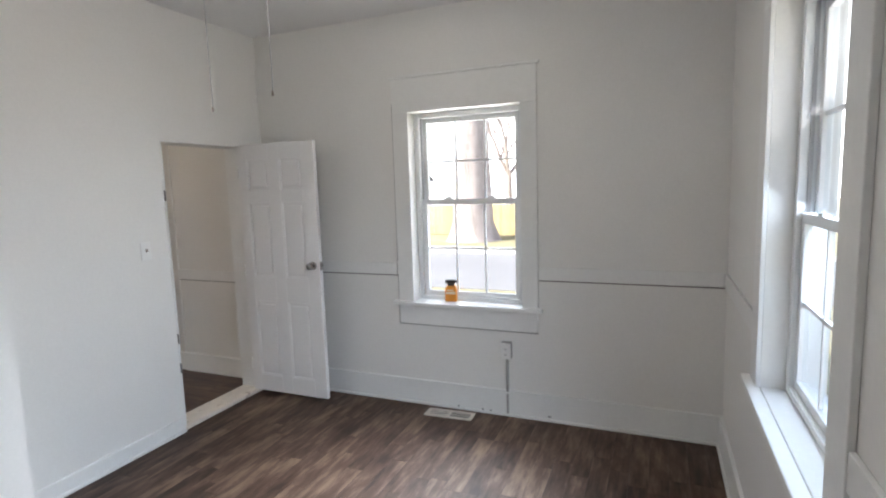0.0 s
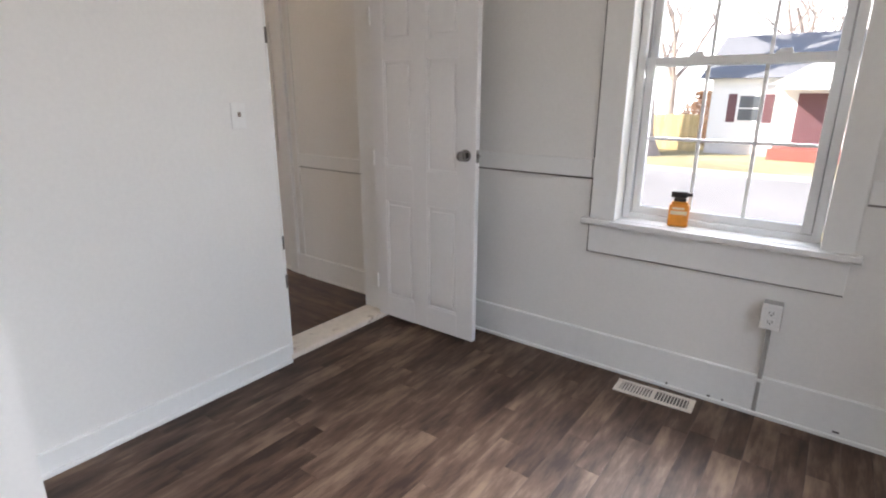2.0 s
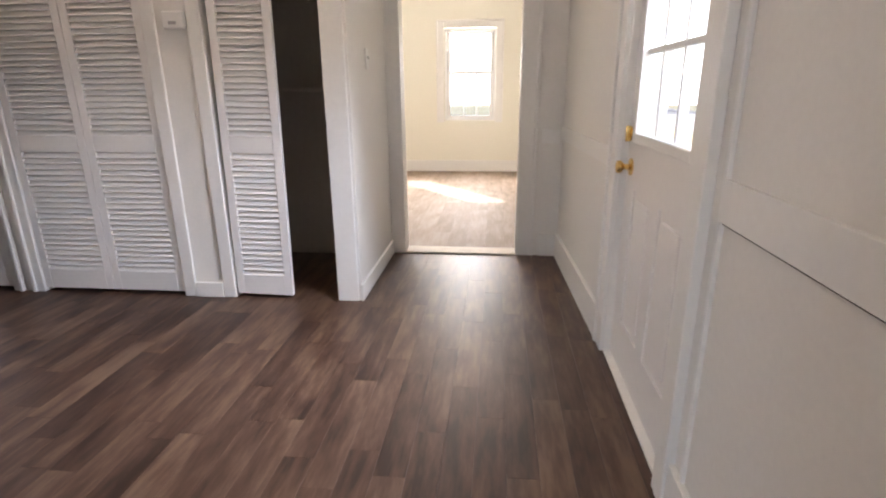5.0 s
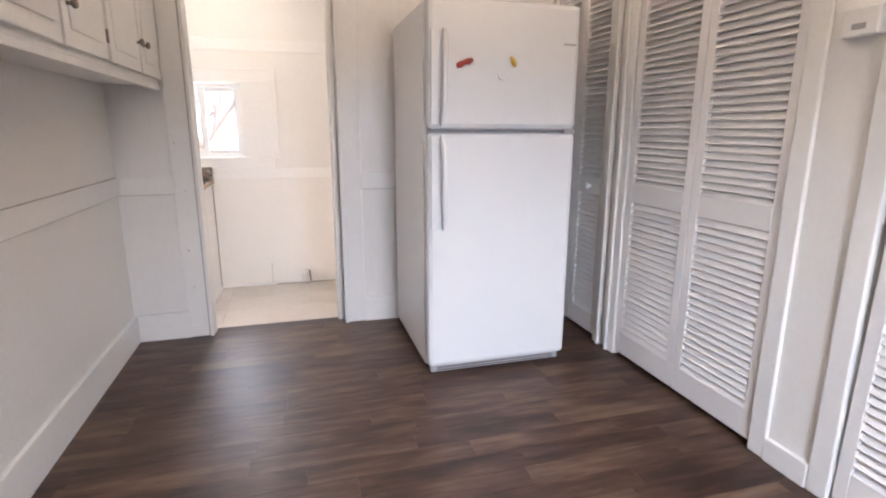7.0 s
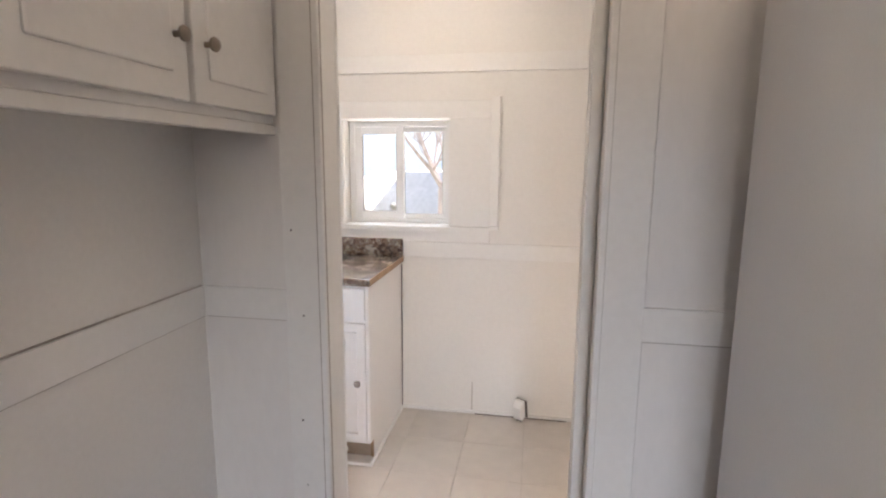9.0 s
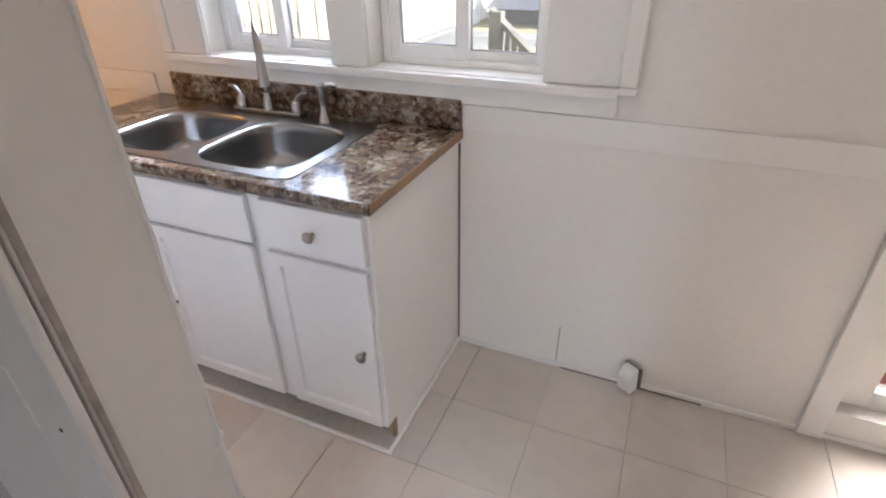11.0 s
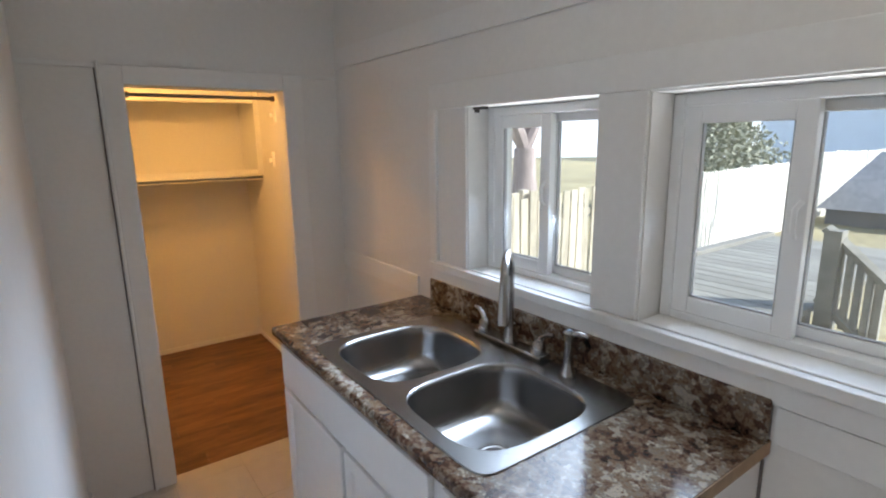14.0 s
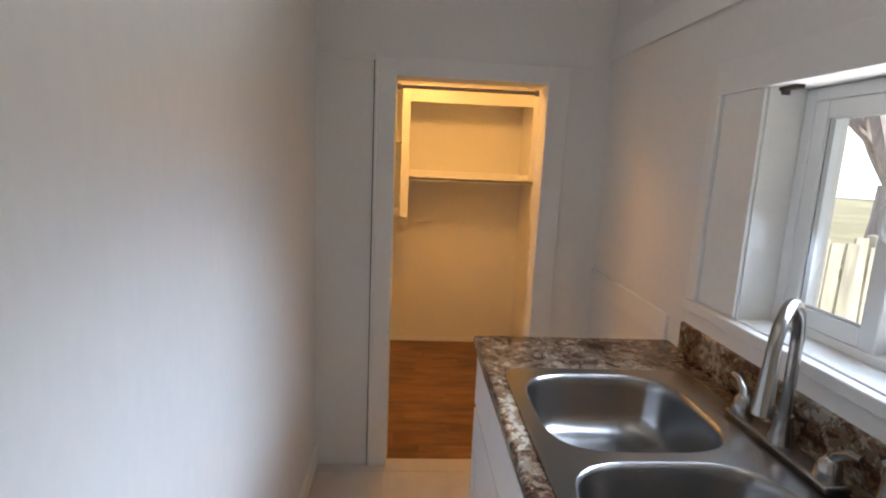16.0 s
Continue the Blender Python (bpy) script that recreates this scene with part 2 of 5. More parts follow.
def tube(bm, pts, radius, steps=12):
    """A round bar along a line of points."""
    pts = [Vector(p) for p in pts]
    radii = radius if isinstance(radius, (list, tuple)) else [radius] * len(pts)
    rings = []
    ref = Vector((0.31, 0.77, 0.55)).normalized()
    for i, p in enumerate(pts):
        d = (pts[min(i + 1, len(pts) - 1)] - pts[max(i - 1, 0)]).normalized()
        u = d.cross(ref).normalized()
        v = d.cross(u)
        rings.append([bm.verts.new(p + (u * math.cos(2 * math.pi * k / steps) + v * math.sin(2 * math.pi * k / steps)) * radii[i]) for k in range(steps)])
    for a, b in zip(rings, rings[1:]):
        for k in range(steps):
            bm.faces.new((a[k], a[(k + 1) % steps], b[(k + 1) % steps], b[k]))
    bm.faces.new(rings[0])
    bm.faces.new(rings[-1])
    return bm


def wall(name, axis, p0, p1, a0, a1, z0, z1, openings=(), mat=None, label="", kind="structure"):
    """A wall of thickness p0..p1 across axis, a0..a1 long, with openings (a, b, low, high) cut right through."""
    cuts_a = sorted({a0, a1, *[v for o in openings for v in o[:2]]})
    cuts_z = sorted({z0, z1, *[v for o in openings for v in o[2:] if z0 < v < z1]})
    cuts_a = [a for a in cuts_a if a0 <= a <= a1]
    solid = {}
    for i in range(len(cuts_a) - 1):
        for j in range(len(cuts_z) - 1):
            ca, cz = (cuts_a[i] + cuts_a[i + 1]) / 2, (cuts_z[j] + cuts_z[j + 1]) / 2
            solid[i, j] = not any(o[0] < ca < o[1] and o[2] < cz < o[3] for o in openings)
    bm = bmesh.new()
    cache = {}

    def v(a, p, z):
        key = (a, p, z)
        if key not in cache:
            cache[key] = bm.verts.new((p, a, z) if axis == "x" else (a, p, z))
        return cache[key]

    for (i, j), s in solid.items():
        if not s:
            continue
        A0, A1, Z0, Z1 = cuts_a[i], cuts_a[i + 1], cuts_z[j], cuts_z[j + 1]
        for p in (p0, p1):
            bm.faces.new((v(A0, p, Z0), v(A1, p, Z0), v(A1, p, Z1), v(A0, p, Z1)))
        for di, dj, q in ((-1, 0, (A0, A0, Z0, Z1)), (1, 0, (A1, A1, Z0, Z1)), (0, -1, (A0, A1, Z0, Z0)), (0, 1, (A0, A1, Z1, Z1))):
            if not solid.get((i + di, j + dj), False):
                q0, q1, r0, r1 = q
                if q0 == q1:
                    bm.faces.new((v(q0, p0, r0), v(q0, p1, r0), v(q0, p1, r1), v(q0, p0, r1)))
                else:
                    bm.faces.new((v(q0, p0, r0), v(q1, p0, r0), v(q1, p1, r0), v(q0, p1, r0)))
    ob = link_bm(name, bm, mat or M_WALL)
    return tagged(ob, label, "wall", kind=kind)


def structure(name, bm, mat, label, category, parent=None, smooth=False):
    ob = link_bm(name, bm, mat, parent, smooth)
    return tagged(ob, label, category, kind="structure")


def planks(floor, mat, x0, x1, y0, y1, z, along, width, length, seed, holes=()):
    """Boards laid in staggered rows, each an object of its own under its floor."""
    rng = random.Random(seed)
    rows = []
    lo, hi = (y0, y1) if along == "x" else (x0, x1)
    s, e = (x0, x1) if along == "x" else (y0, y1)
    cache = {}
    p = lo
    while p < hi - 0.005:
        q = min(p + width, hi)
        a = s - rng.random() * length
        while a < e:
            b = a + length
            c, d = max(a, s), min(b, e)
            if d - c > 0.02:
                L, Wd = round(d - c, 4), round(q - p, 4)
                key = (L, Wd)
                if key not in cache:
                    bm = bmesh.new()
                    g = 0.0003
                    t = 0.006
                    c0 = 0.0005
                    dims = (L, Wd) if along == "x" else (Wd, L)
                    lower = [bm.verts.new((xx, yy, -t)) for xx, yy in ((g, g), (dims[0] - g, g), (dims[0] - g, dims[1] - g), (g, dims[1] - g))]
                    mid = [bm.verts.new((vv.co.x, vv.co.y, -c0 * 0.5)) for vv in lower]
                    g2 = g + c0
                    top = [bm.verts.new((xx, yy, 0)) for xx, yy in ((g2, g2), (dims[0] - g2, g2), (dims[0] - g2, dims[1] - g2), (g2, dims[1] - g2))]
                    for r0, r1 in ((lower, mid), (mid, top)):
                        for k in range(4):
                            bm.faces.new((r0[k], r0[(k + 1) % 4], r1[(k + 1) % 4], r1[k]))
                    bm.faces.new(top)
                    me = bpy.data.meshes.new("plank")
                    bm.to_mesh(me)
                    bm.free()
                    me.materials.append(mat)
                    cache[key] = me
                ob = new("plank", cache[key])
                ob.parent = floor
                ob.location = (c, p, z) if along == "x" else (p, c, z)
            a = b
        p = q


# ---------------------------------------------------------------- plan
N, NO = 0.08, 0.22          # inner and outer face of the front wall
AW, AWB = 0.03, -0.16       # wall between the front rooms
AE = 3.49                   # side wall of the first room
BS, BSO = -4.03, -4.15      # wall between middle room and kitchen
BW, BWO = -3.52, -3.64      # wall to the sunny room
CF = -2.58                  # closet front
KF = -0.11                  # kitchen floor level
KS, KSO = -5.41, -5.62      # kitchen window wall
KE, KEO = 1.78, 1.90        # wall to the pantry
KW = -2.30
HA, HB, HK = 2.90, 2.75, 2.32

wall("wall_front", "y", N, NO, -8.0, AE + 0.2, -0.3, 3.1, [(1.40, 2.235, 0.80, 2.20), (-2.08, -1.22, -0.05, 2.04)], label="white painted plaster front wall with a window and a door")
wall("wall_side", "x", AE, AE + 0.22, BS, N, -0.3, 3.1, [(-2.03, -1.10, 0.82, 2.30)], label="white painted side wall with a tall window")
wall("wall_between", "x", AWB, AW, -2.145, N, -0.3, 3.1, [(-0.89, -0.12, -0.05, 2.025)], label="smooth white wall with an open doorway")
wall("wall_chimney", "x", -0.02, 0.585, BS, -2.145, -0.3, 3.1, label="bluish-white painted chimney breast")
wall("wall_kitchen_door", "y", BSO, BS, -3.64, -0.02, -0.3, 3.1, [(-1.222, -0.418, KF - 0.02, 2.042)], mat=M_GLOSSWALL, label="white painted wall with a doorway to the kitchen")
wall("wall_sunroom", "x", BWO, BW, BS, N, -0.3, 3.1, [(-1.09, -0.267, -0.05, 2.06)], label="white wall with a cased opening to a sunny room")
wall("wall_closet_end", "y", -1.31, -1.18, BW, CF, -0.3, 3.1, label="white stub wall at the closet's end")
wall("wall_closet_front", "x", CF - 0.11, CF, BS, -1.31, -0.3, 3.1, [(-1.93, -1.31, -0.05, 2.03), (-3.15, -2.24, -0.05, 2.03), (-3.98, -3.35, -0.05, 2.03)], label="white closet front wall with three louvred doorways")
wall("wall_far", "x", -7.72, -7.52, -3.2, N, -0.3, 3.1, [(-1.18, -0.46, 0.72, 1.95), (-2.60, -2.00, 0.72, 1.95)], mat=M_CREAM, label="sunlit cream wall of the next room")
wall("wall_far_side", "y", -3.35, -3.2, -7.72, BWO, -0.3, 3.1, mat=M_CREAM, label="cream side wall of the sunny room")
wall("wall_kitchen_window", "y", KSO, KS, KW, 3.7, -0.4, 3.1, [(0.172, 0.727, 0.975, 1.555), (-0.575, 0.02, 0.975, 1.55), (-2.25, -1.62, 0.0, 1.92)], label="white painted kitchen wall with two slider windows")
wall("wall_pantry_front", "x", KE, KEO, KS, BSO, -0.4, 3.1, [(-5.132, -4.487, KF - 0.02, 1.68)], label="white kitchen wall with the pantry opening")
wall("wall_pantry_back", "x", 3.50, 3.62, KS, BSO, -0.4, 3.1, label="white pantry back wall in warm light")
wall("wall_pantry_side", "y", BSO, BS, -0.02, 3.71, -0.4, 3.1, mat=M_GLOSSWALL, label="glossy white painted kitchen side wall")
wall("wall_kitchen_west", "x", KW - 0.12, KW, KS, BSO, -0.4, 3.1, label="plain white kitchen end wall")

structure("ceiling_front", boxes((AWB, AE, BS, N, HA, HA + 0.1)), M_CEIL, "white painted ceiling of the first room", "ceiling")
structure("ceiling_middle", boxes((BW, AWB, BS, N, HB, HB + 0.1)), M_CEIL, "white painted ceiling of the middle room", "ceiling")
structure("ceiling_sunroom", boxes((-7.6, BWO, -3.2, N, HB, HB + 0.1)), M_CEIL, "white ceiling of the sunny room", "ceiling")
structure("ceiling_kitchen", boxes((KW, KE, KS, BSO, HK, HK + 0.1)), M_CEIL, "low white kitchen ceiling", "ceiling")
structure("ceiling_pantry", boxes((KEO, 3.5, KS, BSO, 2.0, 2.1)), M_CEIL, "low white pantry ceiling", "ceiling")

floor_a = structure("floor_front", boxes((0.0, AE, BS, N, -0.12, -0.007)), M_GAP, "dark brown wood-look plank floor", "floor")
floor_b = structure("floor_middle", boxes((BW - 0.1, -0.02, BS - 0.02, N, -0.12, -0.007)), M_GAP, "dark brown wood-look plank floor", "floor")
floor_c = structure("floor_sunroom", boxes((-7.52, BW - 0.1, -3.2, N, -0.12, -0.007)), M_GAP, "sunlit wood-look plank floor", "floor")
floor_k = structure("floor_kitchen", boxes((KW, KE + 0.05, KS, BS - 0.02, KF - 0.12, KF - 0.005)), M_GROUT, "worn beige kitchen tile floor", "floor")
floor_p = structure("floor_pantry", boxes((KE + 0.05, 3.5, KS, BSO, KF - 0.12, KF - 0.007)), M_GAP, "orange-brown wood-look pantry floor", "floor")
structure("threshold", boxes((AWB - 0.0, AW, -0.89, -0.12, -0.01, 0.03), bevel=0.006), M_THRESH, "worn paint-splashed wooden threshold", "threshold")
structure("ground", boxes((-60, 60, -60, 60, -0.75, -0.6)), M_GREENGLOW, "patchy winter lawn", "ground")

# ---------------------------------------------------------------- light from the windows' sky, standing in each opening


def window_lamp(name, x, y, z, w, h, facing, power, color, tilt=38, spread=80):
    lamp = new(name, bpy.data.lights.new(name, "AREA"))
    lamp.data.shape = "RECTANGLE"
    lamp.data.size, lamp.data.size_y = w, h
    lamp.data.energy = power
    lamp.data.color = color
    lamp.data.spread = radians(spread)
    dx, dy = facing
    lamp.matrix_world = look((x, y, z), (x + dx * math.cos(radians(tilt)), y + dy * math.cos(radians(tilt)), z - math.sin(radians(tilt))))
    return lamp


for name, x, y, z, w, h, facing, down, up, color, warm in LAMPS:
    spread = 100 if name == "sky_side_window" else 80
    window_lamp(name, x, y, z, w, h, facing, down, color, 38, spread)
    window_lamp(name + "_ground", x, y, z + 0.1, w, h, facing, up, warm, -38, spread)
for name, x, y, z, radius, power, color in BULBS:
    bulb = new(name, bpy.data.lights.new(name, "POINT"))
    bulb.data.shadow_soft_size = radius
    bulb.data.energy = power
    bulb.data.color = color
    bulb.location = (x, y, z)

# ---------------------------------------------------------------- trim


def board(name, items, label, category="trim", mat=None, bevel=0.003):
    return structure(name, boxes(*items, bevel=bevel), mat or M_TRIM, label, category)


BB = 0.02
# first room
board("baseboard_front", [(AW, AE, N - BB, N, 0.0, 0.19), (AW, AE, N - BB - 0.014, N - BB, 0.0, 0.018)], "tall white painted baseboard", "baseboard")
board("baseboard_side", [(AE - BB, AE, -4.0, N - BB, 0.0, 0.19), (AE - BB - 0.014, AE - BB, -4.0, N - BB - 0.014, 0.0, 0.018)], "tall white painted baseboard", "baseboard")
board("baseboard_between", [(AW, AW + 0.018, -2.125, -0.90, 0.0, 0.10), (AW + 0.018, AW + 0.032, -2.125, -0.905, 0.0, 0.02)], "low white baseboard beside the doorway", "baseboard")
board("baseboard_chimney", [(0.585, 0.605, -4.0, -2.125, 0.0, 0.10), (AW, 0.585, -2.145, -2.125, 0.0, 0.10)], "low white baseboard round the chimney breast", "baseboard")
board("chair_rail_front", [(AW, 1.262, N - 0.009, N, 1.0, 1.09), (2.352, AE, N - 0.009, N, 1.0, 1.09)], "flat white chair rail board", "chair rail", bevel=0.002)
# dark strips draw the caulk line and the shade under the rail
board("chair_rail_shadow_gap", [(AW, 1.262, N - 0.006, N, 0.9925, 1.0), (2.352, AE, N - 0.006, N, 0.9925, 1.0), (1.268, 1.274, N - 0.008, N, 0.62, 0.77), (1.262, 1.2735, N - 0.006, N, 0.9925, 1.0), (1.2665, 1.2735, N - 0.006, N, 0.801, 0.9945), (1.2665, 1.2735, N - 0.006, N, 1.10, 2.27), (1.274, 2.34, N - 0.008, N, 0.62, 0.626)], "dark caulk and painted shade line under the chair rail", "gap", M_DULLGAP, 0)
board("chair_rail_side", [(AE - 0.014, AE, -0.95, N - 0.014, 1.0, 1.09), (AE - 0.014, AE, -4.0, -2.17, 1.0, 1.09)], "flat white chair rail board", "chair rail", bevel=0.002)
board("window_trim_1", [(1.274, 1.40, N - 0.018, N, 0.80, 2.20), (2.235, 2.345, N - 0.018, N, 0.80, 2.20), (1.274, 2.345, N - 0.018, N, 2.20, 2.44), (1.255, 2.365, N - 0.026, N - 0.0, 2.44, 2.462), (1.274, 2.34, N - 0.016, N, 0.626, 0.772)], "wide white painted window casing", "casing")
board("window_sill_1", [(1.235, 2.375, N - 0.045, N - 0.001, 0.772, 0.80), (1.402, 2.233, N - 0.001, 0.19, 0.772, 0.803)], "white painted window sill", "sill", bevel=0.004)
board("window_trim_2", [(AE - 0.018, AE, -1.10, -0.965, 0.82, 2.30), (AE - 0.018, AE, -2.17, -2.03, 0.82, 2.30), (AE - 0.018, AE, -2.17, -0.965, 2.30, 2.44)], "wide white painted window casing", "casing")
board("window_sill_2", [(AE - 0.05, AE - 0.001, -2.20, -0.93, 0.79, 0.82), (AE - 0.001, 3.64, -2.028, -1.102, 0.79, 0.824)], "deep white painted window sill", "sill", bevel=0.004)
board("door_frame_1", [(AWB - 0.003, AW + 0.003, -0.89, -0.878, 0.03, 2.025), (AWB - 0.003, AW + 0.003, -0.132, -0.12, 0.03, 2.025), (AWB - 0.003, AW + 0.003, -0.878, -0.132, 2.013, 2.025)], "painted door lining with chipped hinge recesses", "door frame")
for z in (0.42, 0.63, 1.62):
    board("strike_recess", [(AW + 0.002, AW + 0.006, -0.889, -0.879, z, z + 0.07)], "dark chipped recess in the door lining", "recess", M_GAP, 0)

# middle room
board("baseboard_middle_front", [(-1.19, AWB, N - BB, N, 0.0, 0.17), (-1.02, AWB, N - BB - 0.01, N - BB, 0.0, 0.018)], "white painted baseboard", "baseboard")
board("baseboard_middle_east", [(-0.04, -0.02, BS, -2.17, 0.0, 0.16), (AWB - BB, AWB, -2.17, -0.95, 0.0, 0.16)], "white painted baseboard", "baseboard")
board("baseboard_middle_south", [(-0.31, -0.04, BS, BS + BB, 0.0, 0.16), (-2.58, -1.33, BS, BS + BB, 0.0, 0.16)], "white painted baseboard", "baseboard")
board("baseboard_stub", [(BW + 0.02, CF + 0.012, -1.18, -1.165, 0.0, 0.10)], "low white baseboard on the stub wall", "baseboard")
bm = bmesh.new()
lean = [(BW + 0.002, N - 0.002), (BW + 0.002, N - 0.062), (-2.21, N - 0.003), (-2.21, N - 0.002)]
low = [bm.verts.new((px, py, 0.001)) for px, py in lean]
high = [bm.verts.new((px, py, HB - 0.002)) for px, py in lean]
bm.faces.new(low)
bm.faces.new(high)
for k in range(4):
    bm.faces.new((low[k], low[(k + 1) % 4], high[(k + 1) % 4], high[k]))
structure("wall_front_lining", bm, M_WALL, "white plaster facing that leans a little into the room", "wall")
for nm, z0, z1, depth, lab, cat in (("baseboard_lining", 0.0, 0.17, 0.02, "white painted baseboard", "baseboard"), ("chair_rail_lining", 0.83, 0.915, 0.014, "flat white chair rail board", "chair rail")):
    bm = boxes((0.0, 1.30, -depth, 0.0, z0, z1), bevel=0.002)
    bmesh.ops.transform(bm, matrix=pose(BW + 0.006, N - 0.0625, 0, 0, 0, 2.58), verts=bm.verts[:])
    structure(nm, bm, M_TRIM, lab, cat)
board("baseboard_west", [(BW, BW + BB, -0.12, N - 0.084, 0.0, 0.16)], "white painted baseboard", "baseboard")
board("chair_rail_middle_front", [(-1.03, AWB, N - 0.014, N, 0.875, 0.97), (-1.045, -1.03, N - 0.012, N, 0.17, 2.3)], "flat white chair rail board", "chair rail", bevel=0.002)
# same painted shade line below the middle room's rail
board("chair_rail_middle_gap", [(-1.03, AWB, N - 0.006, N, 0.869, 0.875)], "dark caulk and painted shade line under the chair rail", "gap", M_GAP, 0)
board("chair_rail_east", [(-0.034, -0.02, BS + 0.014, -2.17, 0.845, 0.94)], "flat white chair rail board", "chair rail", bevel=0.002)
board("chair_rail_south", [(-0.31, -0.034, BS, BS + 0.014, 0.845, 0.94), (-1.75, -1.33, BS, BS + 0.014, 0.845, 0.94)], "flat white chair rail board", "chair rail", bevel=0.002)
board("chair_rail_west", [(BW, BW + 0.014, -0.12, N - 0.078, 0.80, 0.89)], "flat white chair rail board", "chair rail", bevel=0.002)
board("panel_batten_south", [(-0.31, -0.30, BS, BS + 0.012, 0.16, 0.845), (-0.31, -0.30, BS, BS + 0.012, 0.94, 1.40)], "thin white panel batten", "trim")


def casing(name, axis, p0, p1, a0, a1, z0, z1, width, head, label, lip=0.012):
    """Flat casing boards round an opening, with a raised back band."""
    items = []
    for s0, s1 in ((a0 - width, a0), (a1, a1 + width)):
        items.append((s0, s1, z0, z1 + head))
    items.append((a0, a1, z1, z1 + head))
    bands = [(a0 - width - 0.014, a0 - width + 0.008, z0, z1 + head + 0.014), (a1 + width - 0.008, a1 + width + 0.014, z0, z1 + head + 0.014), (a0 - width - 0.014, a1 + width + 0.014, z1 + head - 0.008, z1 + head + 0.014)]
    d = lip if p1 > p0 else -lip
    bm = bmesh.new()
    for s in items:
        box(bm, *((p0, p1, s[0], s[1]) if axis == "x" else (s[0], s[1], p0, p1)), s[2], s[3], bevel=0.002)
    for s in bands:
        box(bm, *((p0, p1 + d, s[0], s[1]) if axis == "x" else (s[0], s[1], p0, p1 + d)), s[2], s[3], bevel=0.004)
    return structure(name, bm, M_TRIM, label, "casing")


casing("door_casing_2", "y", N, N - 0.018, -2.08, -1.22, 0.0, 2.04, 0.10, 0.10, "white painted casing round the front door")
casing("door_casing_3", "x", BW, BW + 0.018, -1.09, -0.267, 0.0, 2.06, 0.10, 0.12, "white painted casing round the wide opening")
board("opening_lining_3", [(BWO - 0.003, BW + 0.02, -1.09, -1.08, 0.0, 2.06), (BWO - 0.003, BW + 0.02, -0.277, -0.267, 0.0, 2.06), (BWO - 0.003, BW + 0.02, -1.08, -0.277, 2.05, 2.06)], "white painted opening lining", "lining")
board("threshold_3", [(BWO - 0.01, BW + 0.02, -1.08, -0.277, -0.004, 0.012)], "pale wooden threshold strip", "threshold", M_THRESH)
board("door_casing_4", [(-1.335, -1.222, BS, BS + 0.012, 0.0, 2.042), (-0.418, -0.305, BS, BS + 0.012, 0.0, 2.042), (-1.335, -0.305, BS, BS + 0.012, 2.042, 2.13), (-1.225, -1.205, BS + 0.012, BS + 0.026, 0.0, 2.04), (-0.435, -0.415, BS + 0.012, BS + 0.026, 0.0, 2.04), (-1.24, -0.40, BS + 0.012, BS + 0.026, 2.04, 2.062)], "white painted casing round the kitchen doorway", "casing", bevel=0.004)
board("opening_lining_4", [(-1.222, -1.21, BSO - 0.003, BS + 0.008, KF, 2.042), (-0.43, -0.418, BSO - 0.003, BS + 0.008, KF, 2.042), (-1.21, -0.43, BSO - 0.003, BS + 0.008, 2.03, 2.042)], "white painted doorway lining", "lining")
board("door_stop_4", [(-1.2095, -1.172, BSO - 0.003, BSO + 0.045, KF + 0.001, 2.029)], "white painted door stop on the jamb", "door stop", bevel=0.004)
rng_paint = random.Random(12)
for jx in (-0.43, -1.172):
    bm = bmesh.new()
    ridge = [(jx + rng_paint.uniform(-0.001, 0.001), BSO - 0.002 + rng_paint.uniform(-0.001, 0.001), KF + 0.01 + k * 0.043) for k in range(49)]
    tube(bm, ridge, [rng_paint.uniform(0.002, 0.0042) for k in ridge], 7)
    structure("paint_ridge", bm, M_TRIM, "lumpy thick paint along the jamb edge", "trim", smooth=True)
for jz, r in ((0.36, 0.006), (0.74, 0.005)):
    bm = bmesh.new()
    turned(bm, [(r * 0.2, -0.012), (r, -0.006), (r * 0.9, 0.004), (r * 0.2, 0.009)], "z", (-0.431, BSO - 0.003, jz), 9)
    structure("paint_drip", bm, M_TRIM, "dried white paint drip on the jamb", "trim", smooth=True)
board("jamb_seam", [(-0.4312, -0.4300, BS - 0.004, BS + 0.004, 0.0, 2.03)], "grimy seam between jamb and casing", "gap", M_SEAM, 0)
board("casing_seam", [(-0.4145, -0.408, BS + 0.0122, BS + 0.0134, 0.0, 2.03)], "grimy groove in the doorway casing", "gap", M_SEAM, 0)
for cx_, cz_, cw in ((-0.345, 0.52, 0.006), (-0.36, 0.86, 0.005), (-0.33, 1.12, 0.005), (-0.352, 0.30, 0.004)):
    board("nail_hole", [(cx_, cx_ + cw, BS + 0.0122, BS + 0.0132, cz_, cz_ + cw)], "small dark nail hole in the casing", "nail hole", M_GAP, 0)
board("step_edge", [(-1.205, -0.435, BSO, BS - 0.02, KF, -0.006)], "dark step edge into the kitchen", "step", M_GAP, 0.002)

# shade at the rail edges, drawn as thin darker strips
board("chair_rail_shade_lines", [(-0.028, -0.02, BS + 0.014, -2.17, 0.8415, 0.845), (-0.028, -0.02, BS + 0.014, -2.17, 0.94, 0.9425), (-0.31, -0.034, BS, BS + 0.008, 0.8415, 0.845), (-1.75, -1.33, BS, BS + 0.008, 0.8415, 0.845)], "thin painted shade line along the chair rail", "gap", M_SEAM, 0)

